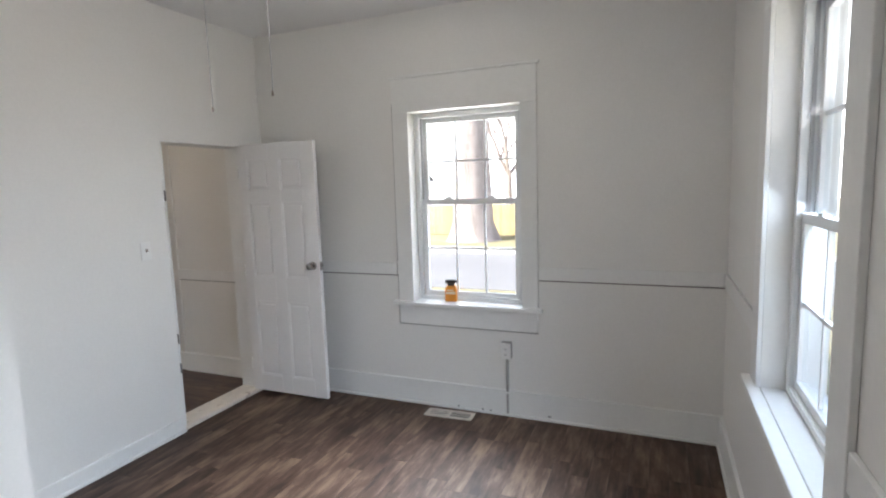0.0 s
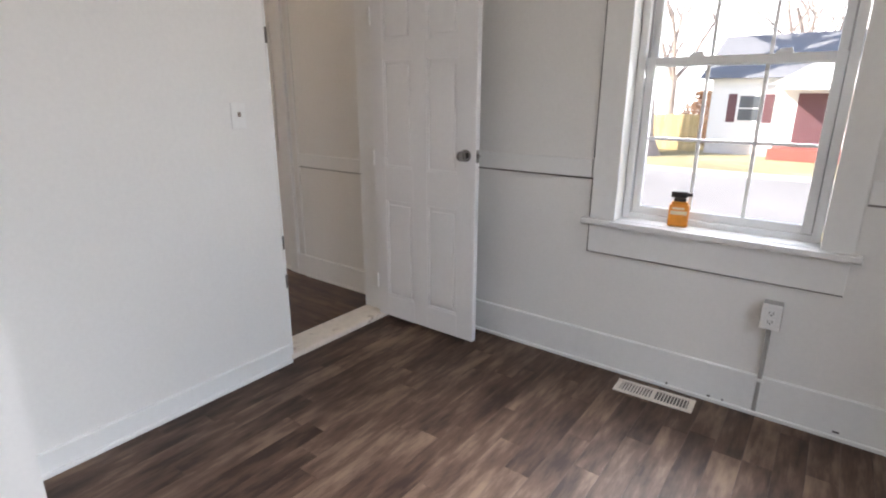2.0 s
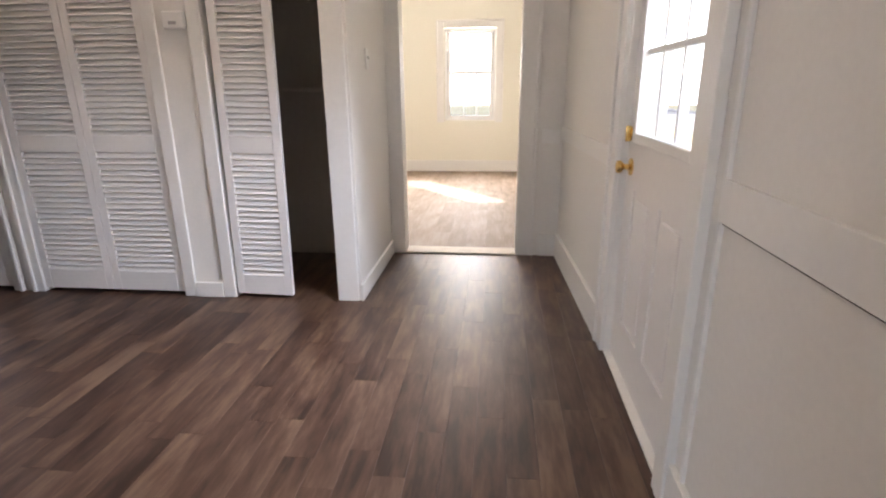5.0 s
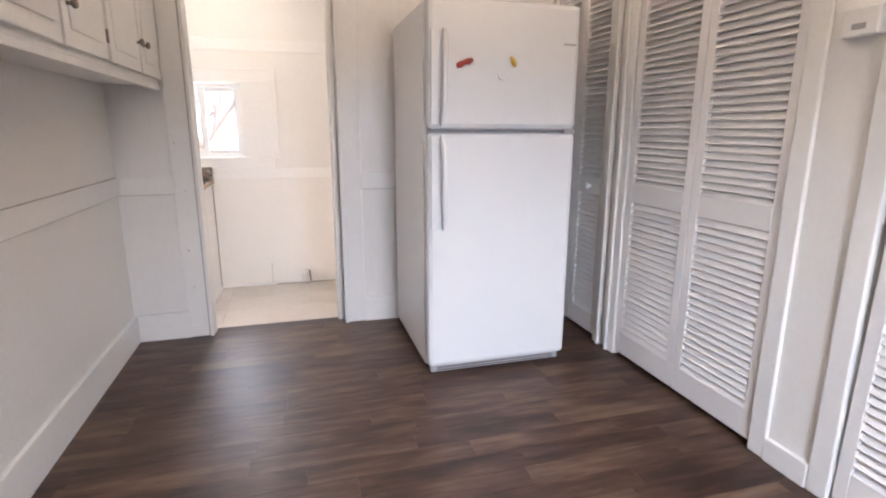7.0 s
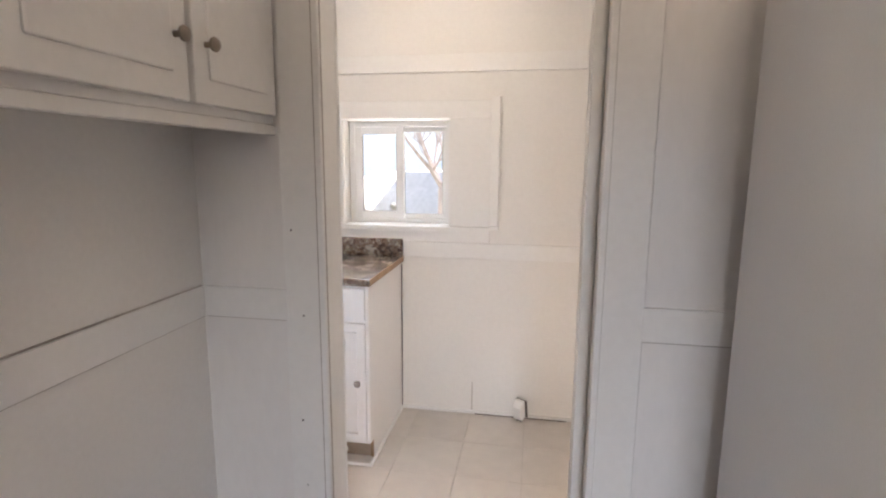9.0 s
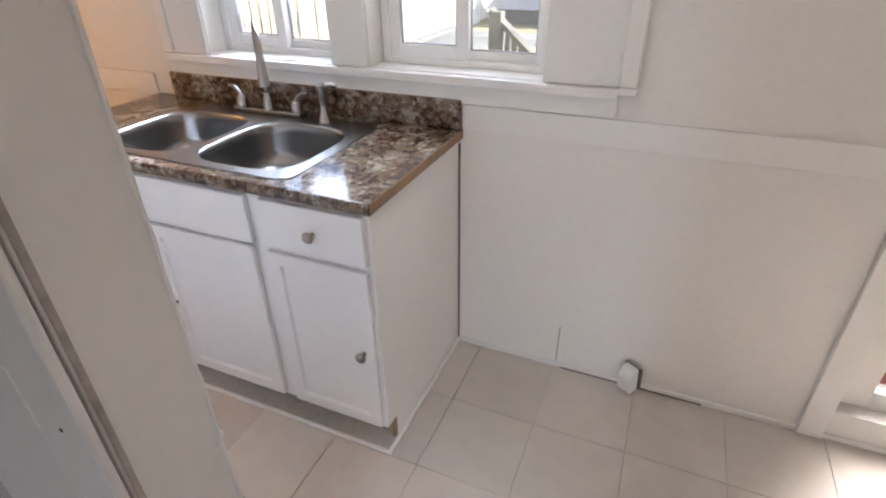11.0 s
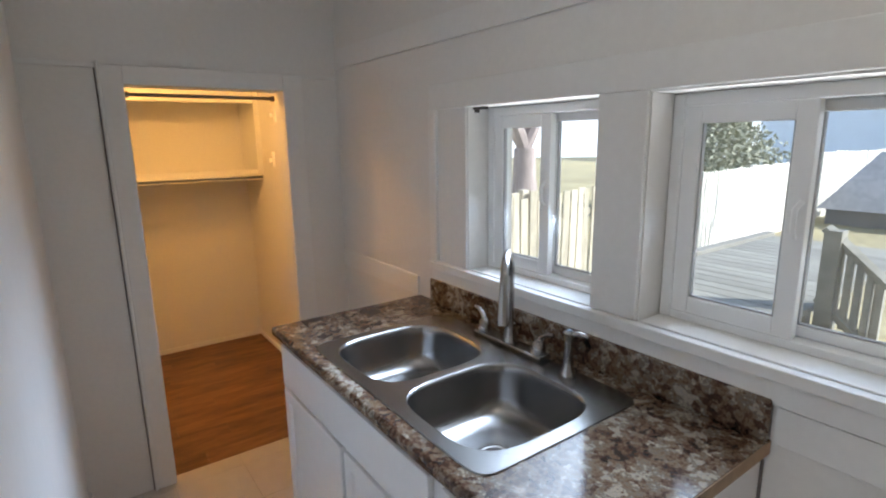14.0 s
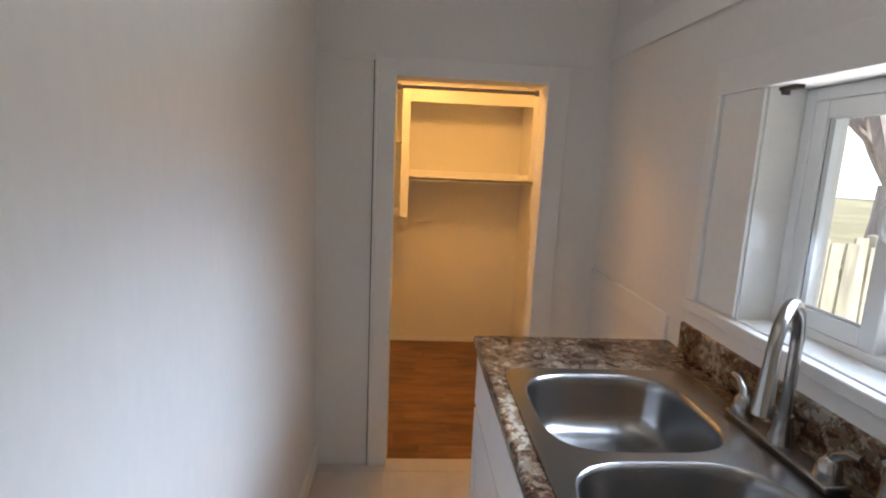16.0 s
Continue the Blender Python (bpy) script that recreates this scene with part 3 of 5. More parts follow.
# closets
for s0, s1, bands in ((-1.93, -1.31, ()), (-3.15, -2.24, (-3.22,)), (-3.98, -3.35, (-3.305,))):
    side = s1 + (0.07 if s1 < -1.4 else 0.118)
    frame_boards = [(CF, CF + 0.016, s0 - 0.07, s0 + 0.004, 0.0, 2.09), (CF, CF + 0.016, s1 - 0.004, side, 0.0, 2.09), (CF, CF + 0.016, s0 + 0.004, s1 - 0.004, 2.022, 2.09)]
    frame_boards += [(CF + 0.016, CF + 0.030, v, v + 0.025, 0.0, 2.1) for v in bands]
    board("closet_casing", frame_boards, "white painted closet casing with rounded edge", "casing", bevel=0.006)
board("baseboard_closet_post", [(CF, CF + 0.02, -2.168, -2.002, 0.0, 0.09)], "low white baseboard between closet doors", "baseboard")
wall("wall_closet_back", "x", BW - 0.0, BW + 0.06, -4.03, -1.31, 0, 2.75, mat=M_DARK, label="closet back wall with shade put into its colour")
board("closet_shelf", [(BW + 0.06, -3.05, -2.2, -1.31, 1.15, 1.175)], "closet shelf with shade put into its colour", "shelf", M_DARK, 0.002)
board("closet_shelf_upper", [(BW + 0.06, -3.0, -2.2, -1.31, 1.78, 1.80)], "upper closet shelf with shade put into its colour", "shelf", M_DARK, 0.002)

# kitchen
board("baseboard_kitchen_front", [(KW, -0.31, KS, KS + 0.012, KF, KF + 0.018), (1.06, KE, KS, KS + 0.012, KF, KF + 0.1)], "thin white base strip", "baseboard", bevel=0.002)
board("baseboard_kitchen_north", [(-0.30, KE, BSO - 0.014, BSO, KF, KF + 0.09)], "low white baseboard", "baseboard")
board("chair_rail_kitchen", [(-1.60, -0.325, KS, KS + 0.010, 0.80, 0.885), (1.06, KE, KS, KS + 0.010, 0.80, 0.885)], "flat white rail board on the kitchen wall", "chair rail", bevel=0.002)
board("head_band_kitchen", [(KW, KE, KS, KS + 0.012, 1.79, 1.88)], "flat white band board high on the wall", "trim", bevel=0.002)
board("wall_panel_seam", [(-0.721, -0.718, KS, KS + 0.004, KF + 0.02, 0.08)], "thin open seam between wall panels", "seam", M_KNOB, 0)
board("window_trim_3", [(-0.80, 0.945, KS, KS + 0.016, 1.555, 1.645), (-0.845, -0.80, KS, KS + 0.036, 0.985, 1.66), (-0.80, -0.578, KS, KS + 0.012, 0.978, 1.555), (0.024, 0.168, KS, KS + 0.012, 0.978, 1.555), (0.731, 0.90, KS, KS + 0.010, 0.978, 1.555), (0.90, 0.945, KS, KS + 0.022, 0.978, 1.555), (-0.85, -0.80, KS + 0.02, KS + 0.05, 0.965, 0.985)], "white painted casing round both kitchen windows", "casing")
board("window_sill_3", [(-0.80, 0.945, KS, KS + 0.028, 0.945, 0.975), (0.174, 0.725, KSO + 0.10, KS, 0.945, 0.979), (-0.573, 0.018, KSO + 0.10, KS, 0.945, 0.979), (-0.80, 0.945, KS, KS + 0.014, 0.888, 0.945)], "white painted kitchen window sill", "sill", bevel=0.003)
board("pantry_casing", [(KE - 0.016, KE, -4.487, -4.41, KF, 1.755), (KE - 0.016, KE, -5.225, -5.132, KF, 1.755), (KE - 0.016, KE, -5.132, -4.487, 1.68, 1.755), (KE - 0.024, KE - 0.0, -4.41, -4.398, KF, 1.765)], "flat white casing round the pantry opening", "casing")
board("pantry_band", [(KE - 0.012, KE, KS + 0.012, -5.225, 1.74, 1.758), (KE - 0.012, KE, -4.398, BSO, 1.74, 1.758)], "thin white batten over the pantry opening", "trim", bevel=0.002)
board("pantry_baseboard", [(3.488, 3.5, KS, BSO, KF, KF + 0.035), (KEO, 3.488, KS, KS + 0.012, KF, KF + 0.035)], "thin white base strip in the pantry", "baseboard", bevel=0.002)
board("sunroom_baseboard", [(-7.52, -7.50, -3.2, N, 0.0, 0.16)], "cream painted baseboard", "baseboard")

board("casing_gap", [(KE - 0.006, KE, -4.396, -4.392, KF, 1.76)], "thin dark gap beside the pantry casing", "gap", M_DULLGAP, 0)
board("cabinet_gap", [(-0.310, -0.3055, KS, KS + 0.008, KF, 0.75)], "thin dark gap between cabinet and wall", "gap", M_DULLGAP, 0)
board("floor_gap", [(-1.25, -0.74, KS + 0.0125, KS + 0.016, KF, KF + 0.005)], "thin dark gap along the wall foot", "gap", M_DULLGAP, 0)

# ---------------------------------------------------------------- windows


def sash_window(name, x, y, z, w, h, rz, label, meet=0.53):
    """A double-hung window: outer frame, two sashes with bars, panes. Origin at the sill's middle; the room is on local -y."""
    win = empty_thing(name, x, y, z, rz)
    f = 0.035
    part("window_frame", boxes((-w / 2, -w / 2 + f, -0.03, 0.07, 0, h), (w / 2 - f, w / 2, -0.03, 0.07, 0, h), (-w / 2 + f, w / 2 - f, -0.03, 0.07, h - f, h), (-w / 2 + f, w / 2 - f, -0.03, 0.07, 0, f * 0.8), bevel=0.003), M_VINYL, win)
    part("jamb_track", boxes((-w / 2 + f, -w / 2 + f + 0.008, 0.0, 0.012, f, h - f), (w / 2 - f - 0.008, w / 2 - f, 0.0, 0.012, f, h - f)), M_GREY, win, "grey vinyl sash track")
    zm = h * meet
    iw = w / 2 - f - 0.004
    for nm, lo, hi, yy in (("lower_sash", f * 0.8, zm + 0.02, -0.012), ("upper_sash", zm - 0.02, h - f, 0.026)):
        s = 0.036
        sash = part(nm, boxes((-iw, -iw + s, yy, yy + 0.032, lo, hi), (iw - s, iw, yy, yy + 0.032, lo, hi), (-iw + s, iw - s, yy, yy + 0.032, lo, lo + s), (-iw + s, iw - s, yy, yy + 0.032, hi - s, hi), bevel=0.003), M_VINYL, win)
        gx0, gx1, gz0, gz1 = -iw + s, iw - s, lo + s, hi - s
        pw = gx1 - gx0
        for k in (1, 2):
            bx = gx0 + pw * k / 3
            part("glazing_bar", boxes((bx - 0.007, bx + 0.007, yy + 0.010, yy + 0.022, gz0, gz1)), M_VINYL, sash)
        part("glazing_bar", boxes((gx0, gx1, yy + 0.009, yy + 0.023, (gz0 + gz1) / 2 - 0.007, (gz0 + gz1) / 2 + 0.007)), M_VINYL, sash)
        pane = part("pane", boxes((gx0, gx1, yy + 0.0145, yy + 0.0175, gz0, gz1)), M_GLASS, sash)
        pane.visible_shadow = False
    for k in (-0.2, 0.2):
        bm = boxes((k * w - 0.03, k * w + 0.03, -0.014, 0.02, zm + 0.02, zm + 0.03), bevel=0.003)
        tube(bm, [(k * w - 0.02, 0.0, zm + 0.034), (k * w + 0.025, -0.006, zm + 0.036)], 0.006, 8)
        part("sash_lock", bm, M_VINYL, win)
    return tagged(win, label, "window", kind="structure")


sash_window("window_1", 1.8175, 0.20, 0.803, 0.83, 1.395, 0, "white double-hung window with grid bars over a yard")
sash_window("window_2", 3.605, -1.565, 0.824, 0.925, 1.475, -90, "tall white double-hung window with grid bars", 0.46)
sash_window("window_5", -7.62, -0.82, 0.722, 0.715, 1.225, 90, "bright white double-hung window in the sunny room")
casing("window_trim_5", "x", -7.52, -7.505, -1.18, -0.46, 0.70, 1.95, 0.09, 0.09, "cream painted window casing")


def slider_window(name, x0, x1, z0, z1, y, label, left_fixed):
    """A two-pane sliding window; the room is on +y."""
    win = empty_thing(name, (x0 + x1) / 2, y, z0)
    w, h = x1 - x0, z1 - z0
    f = 0.03
    part("window_frame", boxes((-w / 2, -w / 2 + f, -0.05, 0.03, 0, h), (w / 2 - f, w / 2, -0.05, 0.03, 0, h), (-w / 2 + f, w / 2 - f, -0.05, 0.03, 0, f * 0.7), (-w / 2 + f, w / 2 - f, -0.05, 0.03, h - f, h), bevel=0.003), M_VINYL, win)
    m = 0.0
    for nm, a, b, yy, s in (("sliding_sash", m - 0.02, w / 2 - f, 0.0, 0.042 if left_fixed else 0.03), ("fixed_sash", -w / 2 + f, m + 0.012, -0.035, 0.026)):
        lo, hi = f * 0.7, h - f
        sash = part(nm, boxes((a, a + s, yy, yy + 0.026, lo, hi), (b - s, b, yy, yy + 0.026, lo, hi), (a + s, b - s, yy, yy + 0.026, lo, lo + s), (a + s, b - s, yy, yy + 0.026, hi - s, hi), bevel=0.003), M_VINYL, win)
        part("gasket", boxes((a + s, a + s + 0.004, yy + 0.008, yy + 0.02, lo + s, hi - s), (b - s - 0.004, b - s, yy + 0.008, yy + 0.02, lo + s, hi - s), (a + s, b - s, yy + 0.008, yy + 0.02, lo + s, lo + s + 0.004)), M_GREY, sash)
        pane = part("pane", boxes((a + s, b - s, yy + 0.012, yy + 0.015, lo + s, hi - s)), M_GLASS, sash)
        pane.visible_shadow = False
    bm = bmesh.new()
    tube(bm, [(m - 0.004, 0.032, h * 0.44), (m - 0.004, 0.046, h * 0.47), (m - 0.004, 0.046, h * 0.55), (m - 0.012, 0.034, h * 0.58)], 0.006, 8)
    part("latch", bm, M_VINYL, win, "small white window latch", smooth=True)
    return tagged(win, label, "window", kind="structure")


slider_window("window_3", 0.174, 0.725, 0.979, 1.553, KSO + 0.09, "white vinyl sliding window over the sink", True)
slider_window("window_4", -0.573, 0.018, 0.979, 1.548, KSO + 0.09, "white vinyl sliding window looking on the yard", True)

# ---------------------------------------------------------------- doors


def panel_door(name, x, y, z, rz, w, h, t, cols, rows, mat, label, glass=None):
    """A framed door, hinged at the origin, along local +x. rows: (low, high) of the panels; glass: a row that is glazed."""
    door = empty_thing(name, x, y, z, rz)
    bm = bmesh.new()
    cuts = [0, *[v for c in cols for v in c], w]
    for a, b in zip(cuts[::2], cuts[1::2]):
        box(bm, a, b, -t / 2, t / 2, 0, h, bevel=0.002)
    zc = [0, *[v for r in rows for v in r], h]
    for c0, c1 in cols:
        for a, b in zip(zc[::2], zc[1::2]):
            box(bm, c0, c1, -t / 2, t / 2, a, b, bevel=0.0015)
    part("door_frame", bm, mat, door)
    for c0, c1 in cols:
        for r0, r1 in rows:
            bm = bmesh.new()
            box(bm, c0, c1, -t / 2 + 0.014, t / 2 - 0.014, r0, r1)
            box(bm, c0 + 0.03, c1 - 0.03, -t / 2 + 0.004, t / 2 - 0.004, r0 + 0.03, r1 - 0.03, bevel=0.0035)
            for s0, s1, u0, u1 in ((c0, c0 + 0.012, r0, r1), (c1 - 0.012, c1, r0, r1), (c0 + 0.012, c1 - 0.012, r0, r0 + 0.012), (c0 + 0.012, c1 - 0.012, r1 - 0.012, r1)):
                box(bm, s0, s1, -t / 2 + 0.003, t / 2 - 0.003, u0, u1, bevel=0.003)
            part("panel", bm, mat, door)
    return door


def knob_on(parent, name, x, z, t, mat, label, size=0.027, plate=0.032, depth=0.055):
    for s in (-1, 1):
        bm = bmesh.new()
        turned(bm, [(plate, s * t / 2), (plate, s * (t / 2 + 0.006)), (plate * 0.8, s * (t / 2 + 0.009)), (0.011, s * (t / 2 + 0.011)), (0.011, s * (t / 2 + depth * 0.5)), (size * 0.75, s * (t / 2 + depth * 0.58)), (size, s * (t / 2 + depth * 0.75)), (size * 0.92, s * (t / 2 + depth * 0.95)), (size * 0.5, s * (t / 2 + depth))], "y", (x, 0, z), 20)
        part(name, bm, mat, parent, label, smooth=True)


d1 = panel_door("door_1", 0.005, -0.155, 0.034, 0.0, 0.725, 1.995, 0.036, [(0.085, 0.30), (0.40, 0.615)], [(0.135, 0.755), (0.95, 1.545), (1.635, 1.88)], M_DOOR, "")
tagged(d1, "white six-panel wooden door standing open against the wall", "door")
knob_on(d1, "door_knob", 0.665, 1.055, 0.036, M_DARKNICKEL, "dark nickel door knob")
part("latch_plate", boxes((0.7245, 0.727, -0.012, 0.012, 1.02, 1.085)), M_CHROME, d1, "satin nickel latch plate")
bm = bmesh.new()
tube(bm, [(0.725, 0, 1.055), (0.738, 0, 1.055)], 0.008, 10)
part("latch_bolt", bm, M_CHROME, d1)
for z in (0.22, 1.0, 1.78):
    bm = bmesh.new()
    tube(bm, [(-0.003, -0.02, z - 0.045), (-0.003, -0.02, z + 0.045)], 0.006, 10)
    part("hinge", bm, M_TRIM, d1)

# front door: steel, half-glazed with a 3 x 3 grid over two panels
XW, XT = 0.845, 0.044
d2 = empty_thing("door_2", -1.2275, N + 0.03 + XT / 2, 0.012, 180)
gz0, gz1, gx0, gx1 = 0.975, 1.87, 0.115, 0.735
bm = bmesh.new()
pz0, pz1 = 0.20, 0.765
pcols = [(0.13, 0.375), (0.47, 0.715)]
for s in ((0, 0.115, 0, 2.02), (gx1, XW, 0, 2.02), (0.115, gx1, gz1, 2.02), (0.115, gx1, pz1, gz0), (0.115, gx1, 0, pz0), (0.115, 0.13, pz0, pz1), (0.375, 0.47, pz0, pz1), (0.715, gx1, pz0, pz1)):
    box(bm, s[0], s[1], -XT / 2, XT / 2, s[2], s[3])
part("door_frame", bm, M_DOOR, d2)
for c0, c1 in pcols:
    bm = bmesh.new()
    box(bm, c0, c1, -XT / 2 + 0.008, XT / 2 - 0.008, pz0, pz1)
    box(bm, c0 + 0.035, c1 - 0.035, -XT / 2 + 0.001, XT / 2 - 0.001, pz0 + 0.035, pz1 - 0.035, bevel=0.006)
    part("panel", bm, M_DOOR, d2)
bm = bmesh.new()
for s in ((gx0 - 0.03, gx0 + 0.008, gz0 - 0.03, gz1 + 0.03), (gx1 - 0.008, gx1 + 0.03, gz0 - 0.03, gz1 + 0.03), (gx0 + 0.008, gx1 - 0.008, gz0 - 0.03, gz0 + 0.008), (gx0 + 0.008, gx1 - 0.008, gz1 - 0.008, gz1 + 0.03)):
    box(bm, s[0], s[1], -XT / 2 - 0.012, XT / 2 + 0.012, s[2], s[3], bevel=0.005)
part("glazing_frame", bm, M_TRIM, d2, "white moulded frame of the door glass")
for k in (1, 2):
    bx = gx0 + (gx1 - gx0) * k / 3
    part("glazing_bar", boxes((bx - 0.009, bx + 0.009, -0.014, 0.014, gz0, gz1)), M_TRIM, d2)
    bz = gz0 + (gz1 - gz0) * k / 3
    part("glazing_bar", boxes((gx0, gx1, -0.0135, 0.0135, bz - 0.009, bz + 0.009)), M_TRIM, d2)
pn = part("pane", boxes((gx0, gx1, -0.003, 0.003, gz0, gz1)), M_GLASS, d2)
pn.visible_shadow = False
knob_on(d2, "door_knob", XW - 0.065, 0.845, XT, M_BRASS, "polished brass door knob", 0.026, 0.034, 0.06)
bm = bmesh.new()
turned(bm, [(0.03, XT / 2), (0.03, XT / 2 + 0.006), (0.022, XT / 2 + 0.012), (0.016, XT / 2 + 0.014)], "y", (XW - 0.065, 0, 0.975), 18)
box(bm, XW - 0.069, XW - 0.061, XT / 2 + 0.012, XT / 2 + 0.034, 0.945, 1.005, bevel=0.003)
part("deadbolt", bm, M_BRASS, d2, "polished brass thumb-turn deadbolt", smooth=True)
tagged(d2, "closed white front door with a nine-pane window", "door")
board("door_lining_2", [(-2.08, -2.0735, N, NO, 0.0, 2.04), (-1.2265, -1.22, N, NO, 0.0, 2.04), (-2.08, -1.22, N, NO, 2.034, 2.04), (-2.08, -1.22, N - 0.0, NO, -0.004, 0.010)], "white painted front door lining", "lining", bevel=0.001)

# louvred closet doors
SLAT_MESH = {}


def slat_mesh(w):
    key = round(w, 3)
    if key not in SLAT_MESH:
        bm = bmesh.new()
        box(bm, 0, w, -0.003, 0.003, -0.021, 0.021, bevel=0.0)
        bmesh.ops.rotate(bm, verts=bm.verts[:], cent=(0, 0, 0), matrix=Matrix.Rotation(radians(-40), 3, "X"))
        me = bpy.data.meshes.new("slat")
        bmesh.ops.recalc_face_normals(bm, faces=bm.faces[:])
        bm.to_mesh(me)
        bm.free()
        me.materials.append(M_DOOR)
        SLAT_MESH[key] = me
    return SLAT_MESH[key]


def louvre_leaf(door, x0, w, h=1.985, mid=0.86, tilt=0.0, knob=None, lean=0.0):
    """One leaf of a louvred folding door along local +x, hung under its door."""
    t = 0.028
    s = 0.045
    leaf = part("leaf", boxes((0, s, -t / 2, t / 2, 0, h), (w - s, w, -t / 2, t / 2, 0, h), (s, w - s, -t / 2, t / 2, 0, 0.115), (s, w - s, -t / 2, t / 2, mid - 0.045, mid + 0.045), (s, w - s, -t / 2, t / 2, h - 0.07, h), bevel=0.003), M_DOOR, door)
    leaf.matrix_local = pose(x0, 0, 0.025, 0, lean, tilt)
    for lo, hi in ((0.115, mid - 0.045), (mid + 0.045, h - 0.07)):
        n = int((hi - lo) / 0.0305)
        for k in range(n):
            o = new("slat", slat_mesh(w - 2 * s))
            o.parent = leaf
            o.location = (s, 0, lo + (k + 0.5) * (hi - lo) / n)
    if knob is not None:
        bm = bmesh.new()
        turned(bm, [(0.008, -t / 2), (0.007, -t / 2 - 0.014), (0.016, -t / 2 - 0.02), (0.017, -t / 2 - 0.03), (0.008, -t / 2 - 0.036)], "y", (knob, 0, mid), 16)
        part("knob", bm, M_TRIM, leaf, "small round white knob", smooth=True)
    return leaf


def closet_door(y0, label):
    d = empty_thing("closet_door", CF - 0.012, y0, 0, 90)
    return tagged(d, label, "closet door", "louvred closet doors")


# local +x of these doors runs along +y of the room, local -y faces the room
c1 = closet_door(-3.145, "closed white louvred folding closet door with two leaves")
louvre_leaf(c1, 0.0, 0.448)
louvre_leaf(c1, 0.452, 0.448)
c2 = closet_door(-1.965, "white louvred folding closet door pushed half open")
louvre_leaf(c2, 0.045, 0.335, tilt=-1.0, lean=1.0)
c3 = closet_door(-3.975, "white louvred closet door beside the refrigerator")
louvre_leaf(c3, 0.0, 0.31)
louvre_leaf(c3, 0.313, 0.31, knob=0.17)

# ---------------------------------------------------------------- small fittings


def wall_plate(name, x, y, z, rz, label, kind, dark=True):
    """A switch or outlet plate; local -y faces the room."""
    th = empty_thing(name, x, y, z, rz)
    part("plate", boxes((-0.036, 0.036, -0.007, 0, -0.058, 0.058), bevel=0.003), M_TRIM, th)
    if kind == "switch":
        part("toggle", boxes((-0.005, 0.005, -0.02, -0.006, -0.004, 0.016), bevel=0.002), M_KNOB if dark else M_TRIM, th, "toggle lever")
    elif kind == "outlet":
        for dz in (-0.02, 0.02):
            sock = part("socket", boxes((-0.016, 0.016, -0.0095, -0.006, dz - 0.015, dz + 0.015), bevel=0.003), M_TRIM, th)
            part("slot", boxes((-0.009, -0.0065, -0.0102, -0.0094, dz - 0.004, dz + 0.006), (0.0065, 0.009, -0.0102, -0.0094, dz - 0.004, dz + 0.006), (-0.0025, 0.0025, -0.0102, -0.0094, dz - 0.011, dz - 0.006)), M_GAP, sock)
    return tagged(th, label, kind)


wall_plate("light_switch", AW, -1.065, 1.30, 90, "white toggle light switch plate on the smooth wall", "switch")
wall_plate("light_switch", -2.97, -1.18, 1.33, 180, "white switch plate on the closet stub wall", "switch", False)
ob = wall_plate("outlet", 2.118, N - 0.05, 0.49, 0, "surface-mounted white outlet box above a conduit", "outlet")
# grey that carries the shadowed side of white box and conduit
M_DULL = material("dull_shade_grey", (0.36, 0.35, 0.33), 0.5, vary=0.08, grain=25)
part("back_box", boxes((-0.036, 0.036, 0.0005, 0.05, -0.06, 0.06), bevel=0.004), M_DULL, ob)
con = empty_thing("conduit", 2.118, N - 0.018, 0.0)
bm = boxes((-0.009, 0.009, -0.004, 0.018, 0.0, 0.43), bevel=0.003)
part("channel", bm, M_DULL, con)
part("clip", boxes((-0.016, 0.016, -0.008, -0.002, 0.165, 0.18), bevel=0.002), M_TRIM, con)
tagged(con, "white surface conduit down to the floor, shade put into its colour", "conduit")

reg = empty_thing("floor_register", 1.712, -0.058, 0.0, 2.3)
part("frame", boxes((-0.18, 0.18, -0.06, -0.042, 0, 0.008), (-0.18, 0.18, 0.042, 0.06, 0, 0.008), (-0.18, -0.155, -0.042, 0.042, 0, 0.008), (0.155, 0.18, -0.042, 0.042, 0, 0.008), (-0.005, 0.005, -0.042, 0.042, 0, 0.007), bevel=0.002), M_THRESH, reg)
part("backing", boxes((-0.155, 0.155, -0.042, 0.042, 0.0, 0.002)), M_GAP, reg, "dark duct opening")
for k in range(22):
    xx = -0.148 + k * 0.0141
    sw, sz = (0.0036, 0.0058) if k < 11 else (0.0021, 0.0042)
    part("slat", boxes((xx - sw, xx + sw, -0.042, 0.042, 0.001, sz)), M_THRESH, reg)
# paint chips along the wall foot
for cx_, cz_, cw in ((1.93, 0.02, 0.014), (1.74, 0.019, 0.010), (2.42, 0.03, 0.024), (1.99, 0.019, 0.008)):
    board("paint_chip", [(cx_ - cw / 2, cx_ + cw / 2, N - BB - 0.0025, N - BB - 0.0002, cz_, cz_ + 0.008)], "small dark chip in the baseboard paint", "paint chip", M_GAP, 0)
tagged(reg, "white metal floor register beside the baseboard", "floor register")

for cx, cy, zl in ((0.97, -1.33, 2.075), (1.36, -1.33, 2.12)):
    cord = empty_thing("pull_cord", cx, cy, zl)
    bm = bmesh.new()
    turned(bm, [(0.02, HA - zl - 0.02), (0.02, HA - zl)], "z", (0, 0, 0), 14)
    part("mount", bm, M_TRIM, cord)
    bm = bmesh.new()
    tube(bm, [(0.004 * math.sin(k), 0.003 * math.cos(k * 1.7), 0.02 + k * (HA - zl - 0.03) / 6) for k in range(7)], 0.0028, 6)
    part("cord", bm, M_GREY, cord)
    bm = bmesh.new()
    turned(bm, [(0.002, 0.03), (0.006, 0.018), (0.006, 0.004), (0.002, 0.0)], "z", (0, 0, 0), 10)
    part("bob", bm, M_KNOB, cord)
